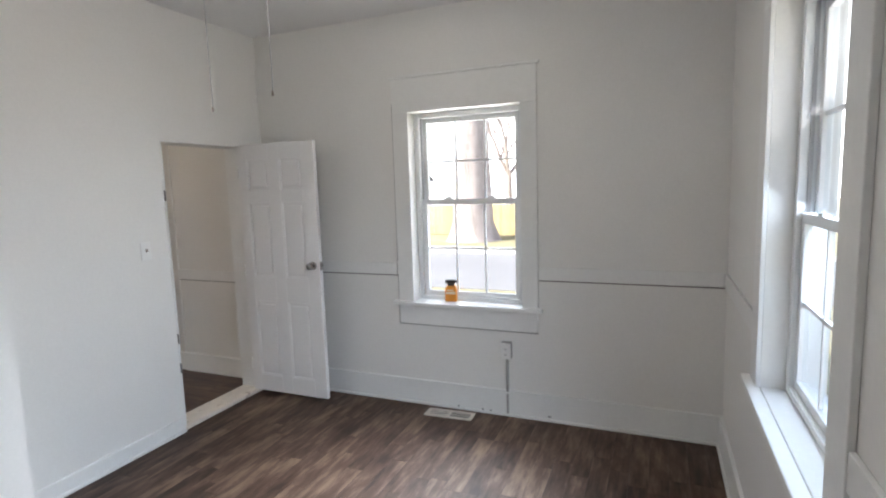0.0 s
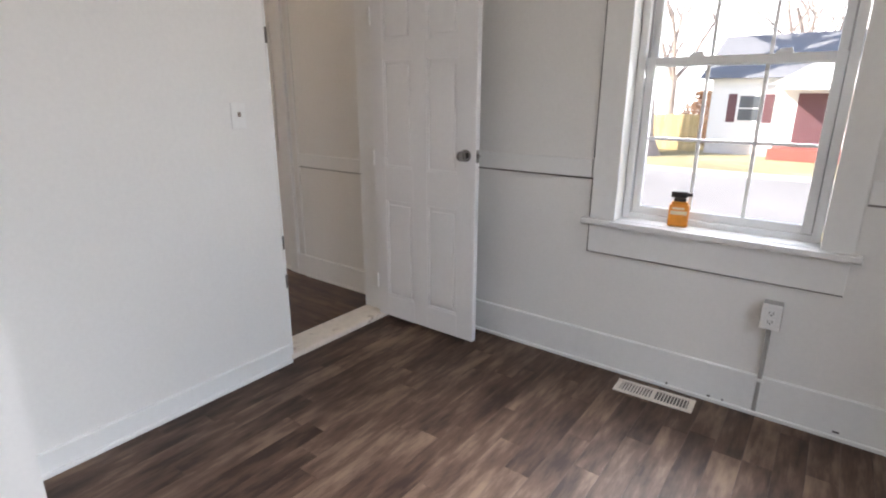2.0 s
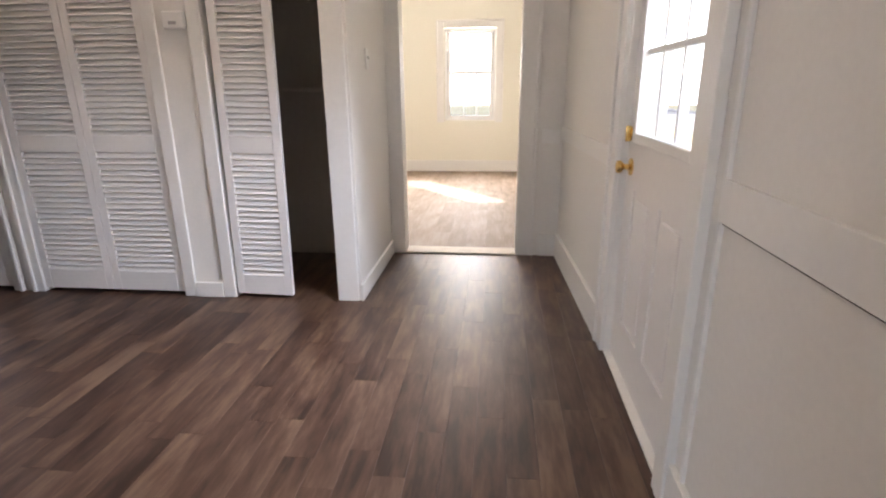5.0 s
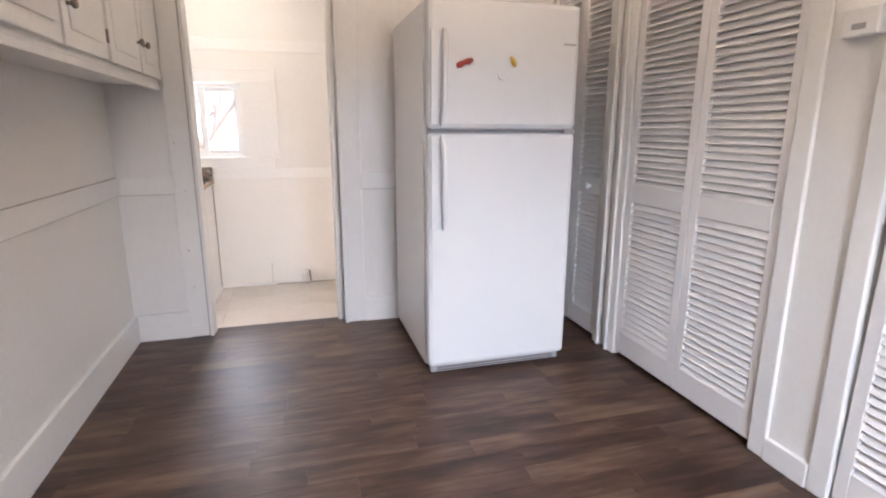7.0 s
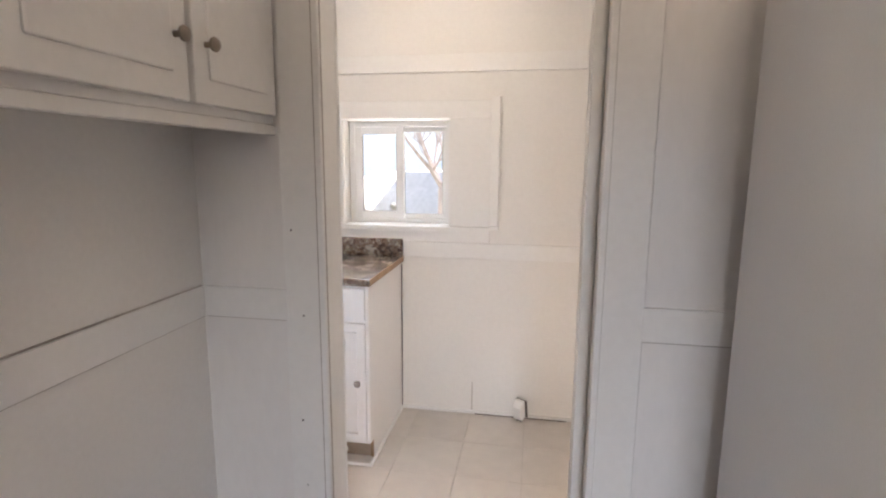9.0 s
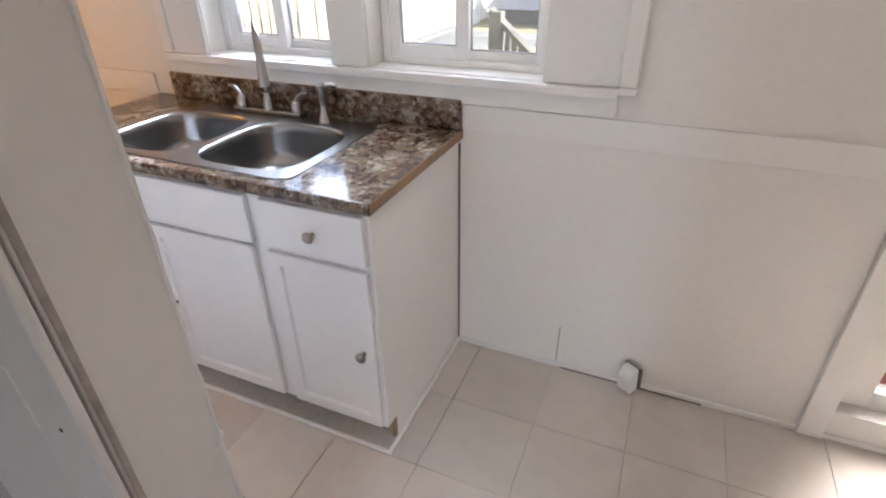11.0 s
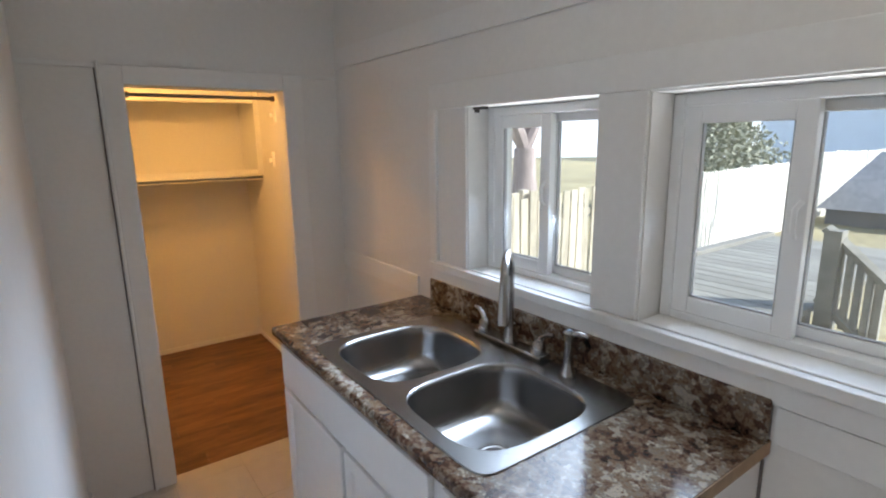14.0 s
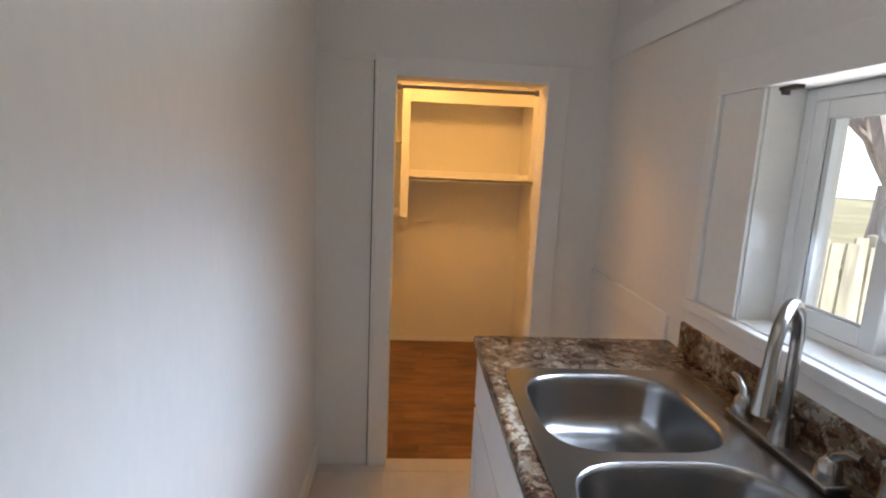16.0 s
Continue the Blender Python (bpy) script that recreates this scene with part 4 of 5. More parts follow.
    tagged(cord, "thin grey pull cord hanging from the ceiling", "pull cord")

M_ORANGE = material("orange_print", (0.80, 0.30, 0.03), 0.4, vary=0.15, grain=40, blotch=12, bump=0.02)
M_BLACK = material("black_plastic", (0.035, 0.028, 0.025), 0.4, vary=0.15)
M_REDP = material("red_plastic", (0.30, 0.03, 0.025), 0.35, vary=0.12)
M_YELLOWP = material("yellow_plastic", (0.62, 0.38, 0.06), 0.4, vary=0.12)
M_LABEL = material("pale_label", (0.85, 0.74, 0.55), 0.5, vary=0.08)
jar = empty_thing("spray_bottle", 1.675, 0.135, 0.803, 12)
bm = bmesh.new()
box(bm, -0.044, 0.044, -0.026, 0.026, 0, 0.105, bevel=0.008)
box(bm, -0.034, 0.034, -0.02, 0.02, 0.104, 0.118, bevel=0.005)
part("bottle", bm, M_ORANGE, jar)
part("label_panel", boxes((-0.036, 0.036, -0.0275, -0.0262, 0.058, 0.076), (-0.03, 0.022, -0.0275, -0.0262, 0.083, 0.092)), M_LABEL, jar, "pale printed bars on the orange bottle")
bm = boxes((-0.026, 0.026, -0.018, 0.018, 0.118, 0.135), (-0.042, 0.03, -0.014, 0.014, 0.135, 0.165), (0.024, 0.05, -0.010, 0.010, 0.142, 0.160), bevel=0.005)
part("cap", bm, M_BLACK, jar, "black plastic trigger cap")
tagged(jar, "small orange bottle with a black cap on the sill", "bottle")

chime = empty_thing("wall_box", CF, -2.060, 1.505, 90)
part("cover", boxes((-0.055, 0.055, -0.04, 0, -0.04, 0.04), bevel=0.006), M_TRIM, chime)
part("button", boxes((-0.02, 0.02, -0.043, -0.039, -0.022, -0.006), bevel=0.001), M_GREY, chime)
tagged(chime, "small white plastic box on the closet post", "wall box")

# ---------------------------------------------------------------- refrigerator
fr = empty_thing("refrigerator", -1.899, -3.15, 0.0)
FW = 0.369
part("cabinet", boxes((-FW, FW, -0.80, -0.075, 0.03, 1.752), bevel=0.012), M_FRIDGE, fr)
part("gasket", boxes((-FW + 0.012, FW - 0.012, -0.075, -0.062, 0.09, 1.74)), M_GREY, fr, "grey rubber door gasket")
fz = part("freezer_door", boxes((-FW, FW, -0.062, 0.0, 1.197, 1.757), bevel=0.026), M_FRIDGE, fr)
fd = part("fridge_door", boxes((-FW, FW, -0.062, 0.0, 0.046, 1.182), bevel=0.022), M_FRIDGE, fr)


def fridge_handle(parent, za, zb, flare_low):
    """A long moulded grip on the door's hinge-free edge."""
    n = 14
    pts, rad = [], []
    for k in range(n + 1):
        u = k / n
        z = za + (zb - za) * u
        end = u if flare_low else 1 - u
        out = 0.030 * min(1, 6 * u, 6 * (1 - u)) + 0.008
        pts.append((FW - 0.075 + 0.012 * (1 - end), out, z))
        rad.append(0.012 if 0 < k < n else 0.007)
    b = bmesh.new()
    tube(b, pts, rad, 10)
    part("handle", b, M_FRIDGE, parent, smooth=True)
    part("edge_trim", boxes((FW - 0.05, FW - 0.012, -0.002, 0.012, za, zb), bevel=0.005), M_FRIDGE, parent)


fridge_handle(fz, 1.215, 1.62, True)
fridge_handle(fd, 0.74, 1.17, False)
part("hinge_cover", boxes((-FW, -FW + 0.06, -0.055, -0.005, 1.178, 1.2), bevel=0.003), M_GREY, fr)
gr = part("toe_grille", boxes((-FW + 0.02, FW - 0.02, -0.07, -0.030, 0.006, 0.042), bevel=0.004), M_GREY, fr, "grey plastic toe grille")
for k in range(2):
    part("slot", boxes((-FW + 0.05, FW - 0.05, -0.031, -0.028, 0.013 + k * 0.013, 0.019 + k * 0.013)), M_GAP, gr)
for sx in (-0.3, 0.3):
    for sy in (-0.72, -0.14):
        bm = bmesh.new()
        turned(bm, [(0.018, 0), (0.018, 0.032)], "z", (sx, sy, 0), 12)
        part("foot", bm, M_GREY, fr)
part("name_plate", boxes((-0.345, -0.285, 0.0, 0.0025, 1.577, 1.585), bevel=0.0006), M_GREY, fr, "thin grey maker's plate")
tagged(fr, "white top-freezer refrigerator with long moulded handles", "refrigerator")
for mx, mz, pts, rad, mat, lab in (
    (-1.697, 1.487, [(0.036, 0.008, -0.016), (0.020, 0.010, -0.012), (0.002, 0.010, -0.002), (-0.018, 0.011, 0.004), (-0.036, 0.008, 0.012)], [0.010, 0.014, 0.011, 0.015, 0.010], M_REDP, "dark red toy-shaped magnet on the freezer door"),
    (-1.930, 1.497, [(0.012, 0.007, 0.020), (0.004, 0.008, 0.008), (-0.002, 0.008, -0.006), (-0.010, 0.007, -0.020)], [0.006, 0.010, 0.012, 0.008], M_YELLOWP, "yellow toy-shaped magnet on the freezer door"),
    (-1.875, 1.432, [(0.016, 0.005, 0.014), (0.013, 0.006, 0.000), (0.004, 0.006, -0.010), (-0.008, 0.006, -0.012), (-0.018, 0.005, -0.006)], [0.003, 0.005, 0.006, 0.005, 0.003], M_TRIM, "small white hook-shaped magnet on the freezer door")):
    bm = bmesh.new()
    tube(bm, pts, rad, 10)
    tagged(link_bm("magnet", bm, mat, smooth=True), lab, "magnet", "magnets on the freezer").matrix_world = pose(mx, -3.150, mz)

# ---------------------------------------------------------------- wall cabinets of the middle room


def cabinet_knob(parent, at, axis, sgn, mat=None):
    b = bmesh.new()
    turned(b, [(0.007, 0), (0.006, sgn * 0.012), (0.015, sgn * 0.018), (0.0165, sgn * 0.024), (0.012, sgn * 0.03), (0.004, sgn * 0.032)], axis, at, 16)
    return part("knob", b, mat or M_KNOB, parent, "antique bronze knob", smooth=True)


def wall_cabinet(y0, y1, doors, label):
    """A cabinet on the wall; doors: (y low, y high, knob y)."""
    cab = empty_thing("wall_cabinet", -0.02, (y0 + y1) / 2, 1.425)
    c = (y0 + y1) / 2
    h = 0.86
    part("body", boxes((-0.262, 0, y0 - c, y1 - c, 0, h), bevel=0.003), M_TRIM, cab)
    # door edge shadows, painted on the body as dark strips
    shadow_lines = [(-0.2635, -0.2622, y - c - 0.006, y - c + 0.006, 0.03, h - 0.04) for y in [v for d in doors for v in d[:2]]]
    for g in shadow_lines:
        part("door_shadow_line", boxes(g), M_DULLGAP, cab, "painted shadow line beside a door")
    part("bottom_lip", boxes((-0.268, -0.242, y0 - c, y1 - c, -0.028, -0.001), bevel=0.003), M_TRIM, cab)
    for a, b, ky in doors:
        bm = boxes((-0.285, -0.2625, a - c, b - c, 0.022, h - 0.03), bevel=0.004)
        box(bm, -0.290, -0.283, a - c + 0.05, b - c - 0.05, 0.075, h - 0.08, bevel=0.0045)
        dr = part("door", bm, M_TRIM, cab)
        cabinet_knob(dr, (-0.285, ky - c, 0.150), "x", -1)
        for hz in (0.09, 0.74):
            hy = b - c if abs(ky - a) < abs(ky - b) else a - c
            bh = bmesh.new()
            tube(bh, [(-0.278, hy, hz), (-0.278, hy, hz + 0.05)], 0.005, 8)
            part("hinge", bh, M_KNOB, dr)
    return tagged(cab, label, "wall cabinet", "wall cabinets")


wall_cabinet(-3.187, -2.25, [(-2.745, -2.30, -2.695), (-3.165, -2.768, -2.812)], "white painted two-door wall cabinet with bronze knobs")
wall_cabinet(-4.03, -3.190, [(-3.625, -3.205, -3.588), (-4.005, -3.645, -3.690)], "white painted corner wall cabinet with bronze knobs")

# ---------------------------------------------------------------- sink cabinet


def counter_material():
    m = bpy.data.materials.new("granite_laminate")
    m.use_nodes = True
    n, l = m.node_tree.nodes, m.node_tree.links
    b = n["Principled BSDF"]
    geo = n.new("ShaderNodeNewGeometry")
    def noise(scale, detail, rough):
        t = n.new("ShaderNodeTexNoise")
        t.inputs["Scale"].default_value = scale
        t.inputs["Detail"].default_value = detail
        t.inputs["Roughness"].default_value = rough
        return t

    warp = noise(26, 4, 0.6)
    l.new(geo.outputs["Position"], warp.inputs["Vector"])
    vm = n.new("ShaderNodeVectorMath")
    vm.operation = "MULTIPLY_ADD"
    vm.inputs[1].default_value = (0.045, 0.045, 0.045)
    l.new(warp.outputs["Color"], vm.inputs[0])
    l.new(geo.outputs["Position"], vm.inputs[2])
    flake = n.new("ShaderNodeTexVoronoi")
    flake.inputs["Scale"].default_value = 62
    l.new(vm.outputs[0], flake.inputs["Vector"])
    sep = n.new("ShaderNodeSeparateColor")
    l.new(flake.outputs["Color"], sep.inputs[0])
    patch = noise(13, 3, 0.55)
    l.new(vm.outputs[0], patch.inputs["Vector"])
    fine = noise(120, 4, 0.7)
    l.new(geo.outputs["Position"], fine.inputs["Vector"])
    tone = n.new("ShaderNodeMath")
    tone.operation = "MULTIPLY_ADD"
    tone.inputs[1].default_value = 0.24
    l.new(sep.outputs[0], tone.inputs[0])
    tone2 = n.new("ShaderNodeMath")
    tone2.operation = "MULTIPLY_ADD"
    tone2.inputs[1].default_value = 0.62
    l.new(patch.outputs[0], tone2.inputs[0])
    tone3 = n.new("ShaderNodeMath")
    tone3.operation = "MULTIPLY_ADD"
    tone3.inputs[1].default_value = 0.50
    tone3.inputs[2].default_value = -0.185
    l.new(fine.outputs[0], tone3.inputs[0])
    l.new(tone3.outputs[0], tone2.inputs[2])
    l.new(tone2.outputs[0], tone.inputs[2])
    r = n.new("ShaderNodeValToRGB")
    r.color_ramp.elements[0].position = 0.26
    r.color_ramp.elements[0].color = (0.018, 0.012, 0.010, 1)
    r.color_ramp.elements[1].position = 0.80
    r.color_ramp.elements[1].color = (0.46, 0.41, 0.33, 1)
    for pos, col in ((0.40, (0.070, 0.035, 0.022, 1)), (0.46, (0.135, 0.084, 0.052, 1)), (0.52, (0.190, 0.145, 0.098, 1)), (0.565, (0.13, 0.112, 0.098, 1)), (0.62, (0.38, 0.325, 0.25, 1)), (0.69, (0.27, 0.25, 0.225, 1))):
        e = r.color_ramp.elements.new(pos)
        e.color = col
    l.new(tone.outputs[0], r.inputs[0])
    l.new(r.outputs[0], b.inputs["Base Color"])
    b.inputs["Roughness"].default_value = 0.13
    return m


M_COUNTER = counter_material()
M_EDGE = material("worn_edge", (0.30, 0.19, 0.10), 0.5, vary=0.2, grain=40, blotch=9)
M_PEWTER = material("pewter", (0.36, 0.32, 0.29), 0.35, 1.0, vary=0.1)
M_EDGE2 = material("brown_board", (0.34, 0.27, 0.20), 0.7, vary=0.15)
CX0, CX1, CYF, CYB = -0.305, 1.045, -4.812, KS
sc = empty_thing("sink_cabinet", 0.37, -5.1, KF)


def L(x):
    return x - 0.37


def LY(y):
    return y + 5.1


TOP = 0.878
TOE = LY(CYF) - 0.045
for px in (L(CX0), L(CX1) - 0.016):
    part("side_panel", boxes((px, px + 0.016, LY(CYB), LY(CYF), 0.105, TOP), (px, px + 0.016, LY(CYB), TOE, 0.0, 0.105)), M_DOOR, sc)
part("bottom_panel", boxes((L(CX0) + 0.016, L(CX1) - 0.016, LY(CYB), LY(CYF), 0.105, 0.118)), M_DOOR, sc)
part("back_panel", boxes((L(CX0) + 0.016, L(CX1) - 0.016, LY(CYB), LY(CYB) + 0.01, 0.118, TOP)), M_DOOR, sc)
part("toe_board", boxes((L(CX0) + 0.017, L(CX1) - 0.017, TOE - 0.018, TOE - 0.004, 0.0, 0.104)), M_EDGE2, sc, "brown toe board")
part("shoe_moulding", boxes((L(CX0) - 0.013, L(CX0) - 0.001, LY(CYB) + 0.012, LY(CYF) + 0.034, 0.0, 0.018), (L(CX0) - 0.001, L(CX1), LY(CYF) + 0.020, LY(CYF) + 0.034, 0.0, 0.011), bevel=0.003), M_TRIM, sc, "white painted strip along the cabinet foot")
part("toe_ledge", boxes((L(CX0) + 0.001, L(CX1) - 0.002, TOE - 0.003, LY(CYF) + 0.0195, 0.0, 0.008)), M_GROUT, sc, "grimy ledge in the toe space")
part("splinter", boxes((L(CX0) + 0.001, L(CX0) + 0.014, TOE + 0.001, TOE + 0.012, 0.013, 0.104)), M_EDGE, sc, "bare broken board end")
FF = LY(CYF)
ff_items = [(L(CX0) + 0.001, L(CX1) - 0.001, FF, FF + 0.012, 0.105, 0.16), (L(CX0) + 0.001, L(CX1) - 0.001, FF, FF + 0.012, 0.80, TOP), (L(CX0) + 0.001, L(CX1) - 0.001, FF, FF + 0.012, 0.69, 0.73)]
for a, b in ((CX0 + 0.0004, CX0 + 0.03), (0.01, 0.105), (0.48, 0.555), (0.97, CX1 - 0.0004)):
    ff_items.append((L(a), L(b), FF - 0.0005, FF + 0.0115, 0.106, TOP - 0.001))
part("face_frame", boxes(*ff_items), M_DOOR, sc)


def front(name, x0, x1, z0, z1, knob=None, raised=True):
    b = bmesh.new()
    box(b, L(x0), L(x1), FF + 0.0125, FF + 0.031, z0, z1, bevel=0.003)
    if raised:
        face = max(b.faces, key=lambda f: (round(f.calc_center_median().y, 4), f.calc_area()))
        bmesh.ops.inset_region(b, faces=[face], thickness=0.052, depth=0.0)
        bmesh.ops.inset_region(b, faces=[face], thickness=0.009, depth=-0.009)
    p = part(name, b, M_DOOR, sc)
    if knob:
        cabinet_knob(p, (L(knob[0]), FF + 0.031, knob[1]), "y", 1, M_PEWTER)
    return p


front("door", -0.292, 0.036, 0.118, 0.702, (-0.258, 0.42))
front("door", 0.088, 0.506, 0.118, 0.702, (0.478, 0.405))
front("door", 0.530, 0.992, 0.118, 0.702, (0.580, 0.405))
front("drawer", -0.292, 0.032, 0.718, 0.866, (-0.138, 0.793), False)
front("false_front", 0.080, 0.992, 0.718, 0.866, None, False)
tagged(sc, "white painted sink cabinet with a worn toe space", "cabinet")

HX0, HX1, HY0, HY1 = -0.03, 0.775, -5.305, -4.845
ct = empty_thing("countertop", 0.37, -5.1, KF + TOP)
zt = 0.034
bm = bmesh.new()
box(bm, L(CX0) - 0.012, L(CX1) + 0.012, LY(HY1), LY(CYF) + 0.038, 0, zt, bevel=0.0)
front_edges = [e for e in bm.edges if all(v.co.y > LY(CYF) + 0.03 for v in e.verts) and abs(e.verts[0].co.z - e.verts[1].co.z) < 1e-6]
bmesh.ops.bevel(bm, geom=front_edges, offset=0.012, segments=4, profile=0.5, affect="EDGES")
box(bm, L(CX0) - 0.012, L(CX1) + 0.012, LY(CYB), LY(HY0), 0, zt)
box(bm, L(CX0) - 0.012, L(HX0), LY(HY0), LY(HY1), 0, zt)
box(bm, L(HX1), L(CX1) + 0.012, LY(HY0), LY(HY1), 0, zt)
part("top", bm, M_COUNTER, ct)
part("backsplash", boxes((L(CX0) - 0.012, L(CX1) - 0.09, LY(CYB), LY(CYB) + 0.022, zt, zt + 0.098), bevel=0.006), M_COUNTER, ct)
part("edge_strip", boxes((L(CX0) - 0.0145, L(CX0) - 0.0125, LY(CYB) + 0.002, LY(CYF) + 0.026, 0.002, zt - 0.002)), M_EDGE, ct, "worn brown end strip")
tagged(ct, "brown granite-look laminate countertop with backsplash", "countertop")

# double-bowl sink
sk = empty_thing("sink", 0.372, -5.078, KF + TOP + zt)


def loop_pts(cx, cy, hw, hh, p, steps=40):
    out = []
    for k in range(steps):
        a = 2 * math.pi * k / steps
        c, s = math.cos(a), math.sin(a)
        out.append((cx + hw * math.copysign(abs(c) ** (2 / p), c), cy + hh * math.copysign(abs(s) ** (2 / p), s)))
    return out


bm = bmesh.new()
rim = [bm.verts.new((x, y, 0.004)) for x, y in loop_pts(0, 0, 0.423, 0.258, 16, 48)]
rim_low = [bm.verts.new((v.co.x * 1.004, v.co.y * 1.006, 0.0005)) for v in rim]
edges = []
for k in range(48):
    edges.append(bm.edges.new((rim[k], rim[(k + 1) % 48])))
    bm.faces.new((rim_low[k], rim_low[(k + 1) % 48], rim[(k + 1) % 48], rim[k]))
bowls = []
for cx in (-0.200, 0.202):
    top = [bm.verts.new((x, y, 0.004)) for x, y in loop_pts(cx, 0.028, 0.186, 0.197, 3.6)]
    for k in range(40):
        edges.append(bm.edges.new((top[k], top[(k + 1) % 40])))
    bowls.append((cx, top))
bmesh.ops.triangle_fill(bm, use_beauty=True, edges=edges)
for f in [f for f in bm.faces if all(any((v in t) for _, t in bowls) for v in f.verts) and len({0 if v.co.x < 0 else 1 for v in f.verts}) == 1]:
    bm.faces.remove(f)
part("deck", bm, M_STEEL, sk)
for cx, _ in bowls:
    bm = bmesh.new()
    rings = []
    for sc_, dz, pw in ((1.0, 0.004, 3.6), (0.985, 0.002, 3.6), (0.965, -0.006, 3.6), (0.95, -0.03, 3.6), (0.92, -0.09, 3.5), (0.88, -0.122, 3.3), (0.79, -0.141, 3.0), (0.55, -0.150, 2.6), (0.25, -0.154, 2.0)):
        rings.append([bm.verts.new((x, y, dz)) for x, y in loop_pts(cx, 0.028, 0.186 * sc_, 0.197 * sc_, pw)])
    for a, b in zip(rings, rings[1:]):
        for k in range(40):
            bm.faces.new((a[k], a[(k + 1) % 40], b[(k + 1) % 40], b[k]))
    bm.faces.new(rings[-1])
    bowl = part("bowl", bm, M_STEEL, sk, smooth=True)
    bm = bmesh.new()
    turned(bm, [(0.032, -0.151), (0.044, -0.1475), (0.052, -0.1505)], "z", (cx, 0.028, 0), 24)
    part("drain", bm, M_CHROME, bowl, "round steel drain ring", smooth=True)
    bm = bmesh.new()
    turned(bm, [(0.031, -0.1515), (0.031, -0.1495)], "z", (cx, 0.028, 0), 20)
    part("strainer", bm, M_GAP, bowl)
tagged(sk, "stainless steel double-bowl drop-in sink", "sink")

fc = empty_thing("faucet", 0.405, -5.318, KF + TOP + zt + 0.005)
bm = bmesh.new()
box(bm, -0.150, 0.150, -0.026, 0.026, 0, 0.016, bevel=0.005)
part("base_plate", bm, M_CHROME, fc)
bm = bmesh.new()
turned(bm, [(0.026, 0.01), (0.022, 0.03), (0.017, 0.06), (0.016, 0.075)], "z", (0, 0, 0), 18)
sp = [(0, 0, 0.07), (0, 0, 0.13), (0, 0, 0.19), (0, 0, 0.225)]
dx, dy = -0.65, 0.76
for k in range(1, 15):
    a = math.pi * k / 14
    r = 0.088
    sp.append((dx * (r - r * math.cos(a)), dy * (r - r * math.cos(a)), 0.228 + r * math.sin(a)))
sp += [(dx * 0.178, dy * 0.178, 0.205), (dx * 0.182, dy * 0.182, 0.165), (dx * 0.186, dy * 0.186, 0.135)]
tube(bm, sp, [0.0115] * (len(sp) - 3) + [0.014, 0.0165, 0.0175], 14)
part("spout", bm, M_CHROME, fc, "tall arched pull-down spout", smooth=True)
for sx in (-1, 1):
    bm = bmesh.new()
    turned(bm, [(0.024, 0.01), (0.022, 0.03), (0.018, 0.05), (0.010, 0.058)], "z", (sx * 0.122, 0, 0), 16)
    tube(bm, [(sx * 0.122, 0, 0.046), (sx * 0.132, -0.002, 0.066), (sx * 0.152, -0.004, 0.080), (sx * 0.176, -0.004, 0.084)], [0.011, 0.010, 0.008, 0.006], 10)
    part("lever", bm, M_CHROME, fc, smooth=True)
tagged(fc, "satin nickel two-handle gooseneck kitchen faucet", "faucet")
so = empty_thing("soap_dispenser", 0.150, -5.295, KF + TOP + zt + 0.005)
bm = bmesh.new()
turned(bm, [(0.024, 0), (0.022, 0.012), (0.014, 0.03), (0.012, 0.10), (0.016, 0.11), (0.016, 0.125), (0.008, 0.132)], "z", (0, 0, 0), 16)
part("body", bm, M_CHROME, so, smooth=True)
bm = bmesh.new()
tube(bm, [(0, 0, 0.118), (-0.028, -0.010, 0.126), (-0.052, -0.018, 0.122)], [0.009, 0.008, 0.006], 10)
part("nozzle", bm, M_CHROME, so, smooth=True)
tagged(so, "satin nickel side sprayer beside the faucet", "sprayer")

ro = empty_thing("range_outlet", -1.015, KS + 0.012, KF)
ro.matrix_world = pose(-1.015, KS + 0.012, KF, -8, 0, -32)
bm = bmesh.new()
prof = [(0.012, 0.026), (0.052, 0.018), (0.066, 0.045), (0.060, 0.098), (0.036, 0.128), (0.012, 0.128)]
va = [bm.verts.new((-0.026, y, z)) for y, z in prof]
vb = [bm.verts.new((0.026, y, z)) for y, z in prof]
bm.faces.new(va)
bm.faces.new(vb[::-1])
for k in range(len(prof)):
    bm.faces.new((va[k], va[(k + 1) % len(prof)], vb[(k + 1) % len(prof)], vb[k]))
bmesh.ops.bevel(bm, geom=bm.edges[:], offset=0.005, segments=2, profile=0.5, affect="EDGES")
part("cover", bm, M_TRIM, ro)
part("back_plate", boxes((-0.034, 0.034, 0.002, 0.0125, 0.022, 0.124), bevel=0.003), M_DULLGAP, ro, "grimy back plate")
for px in (-0.012, 0.012):
    bm = bmesh.new()
    tube(bm, [(px, 0.036, 0.026), (px, 0.038, 0.005)], 0.006, 8)
    part("prong", bm, M_BLACK, ro)
tagged(ro, "white range outlet box tilted low on the kitchen wall", "outlet")

# kitchen ceiling lamp and back door
M_LAMP = bpy.data.materials.new("lamp_glass")
M_LAMP.use_nodes = True
M_LAMP.node_tree.nodes["Principled BSDF"].inputs["Emission Color"].default_value = (1.0, 0.86, 0.66, 1)
M_LAMP.node_tree.nodes["Principled BSDF"].inputs["Emission Strength"].default_value = 2.0
cl = empty_thing("ceiling_light", -0.55, -4.72, HK)
bm = bmesh.new()
turned(bm, [(0.13, -0.001), (0.13, -0.018), (0.12, -0.022)], "z", (0, 0, 0), 24)
part("base", bm, M_TRIM, cl)
bm = bmesh.new()
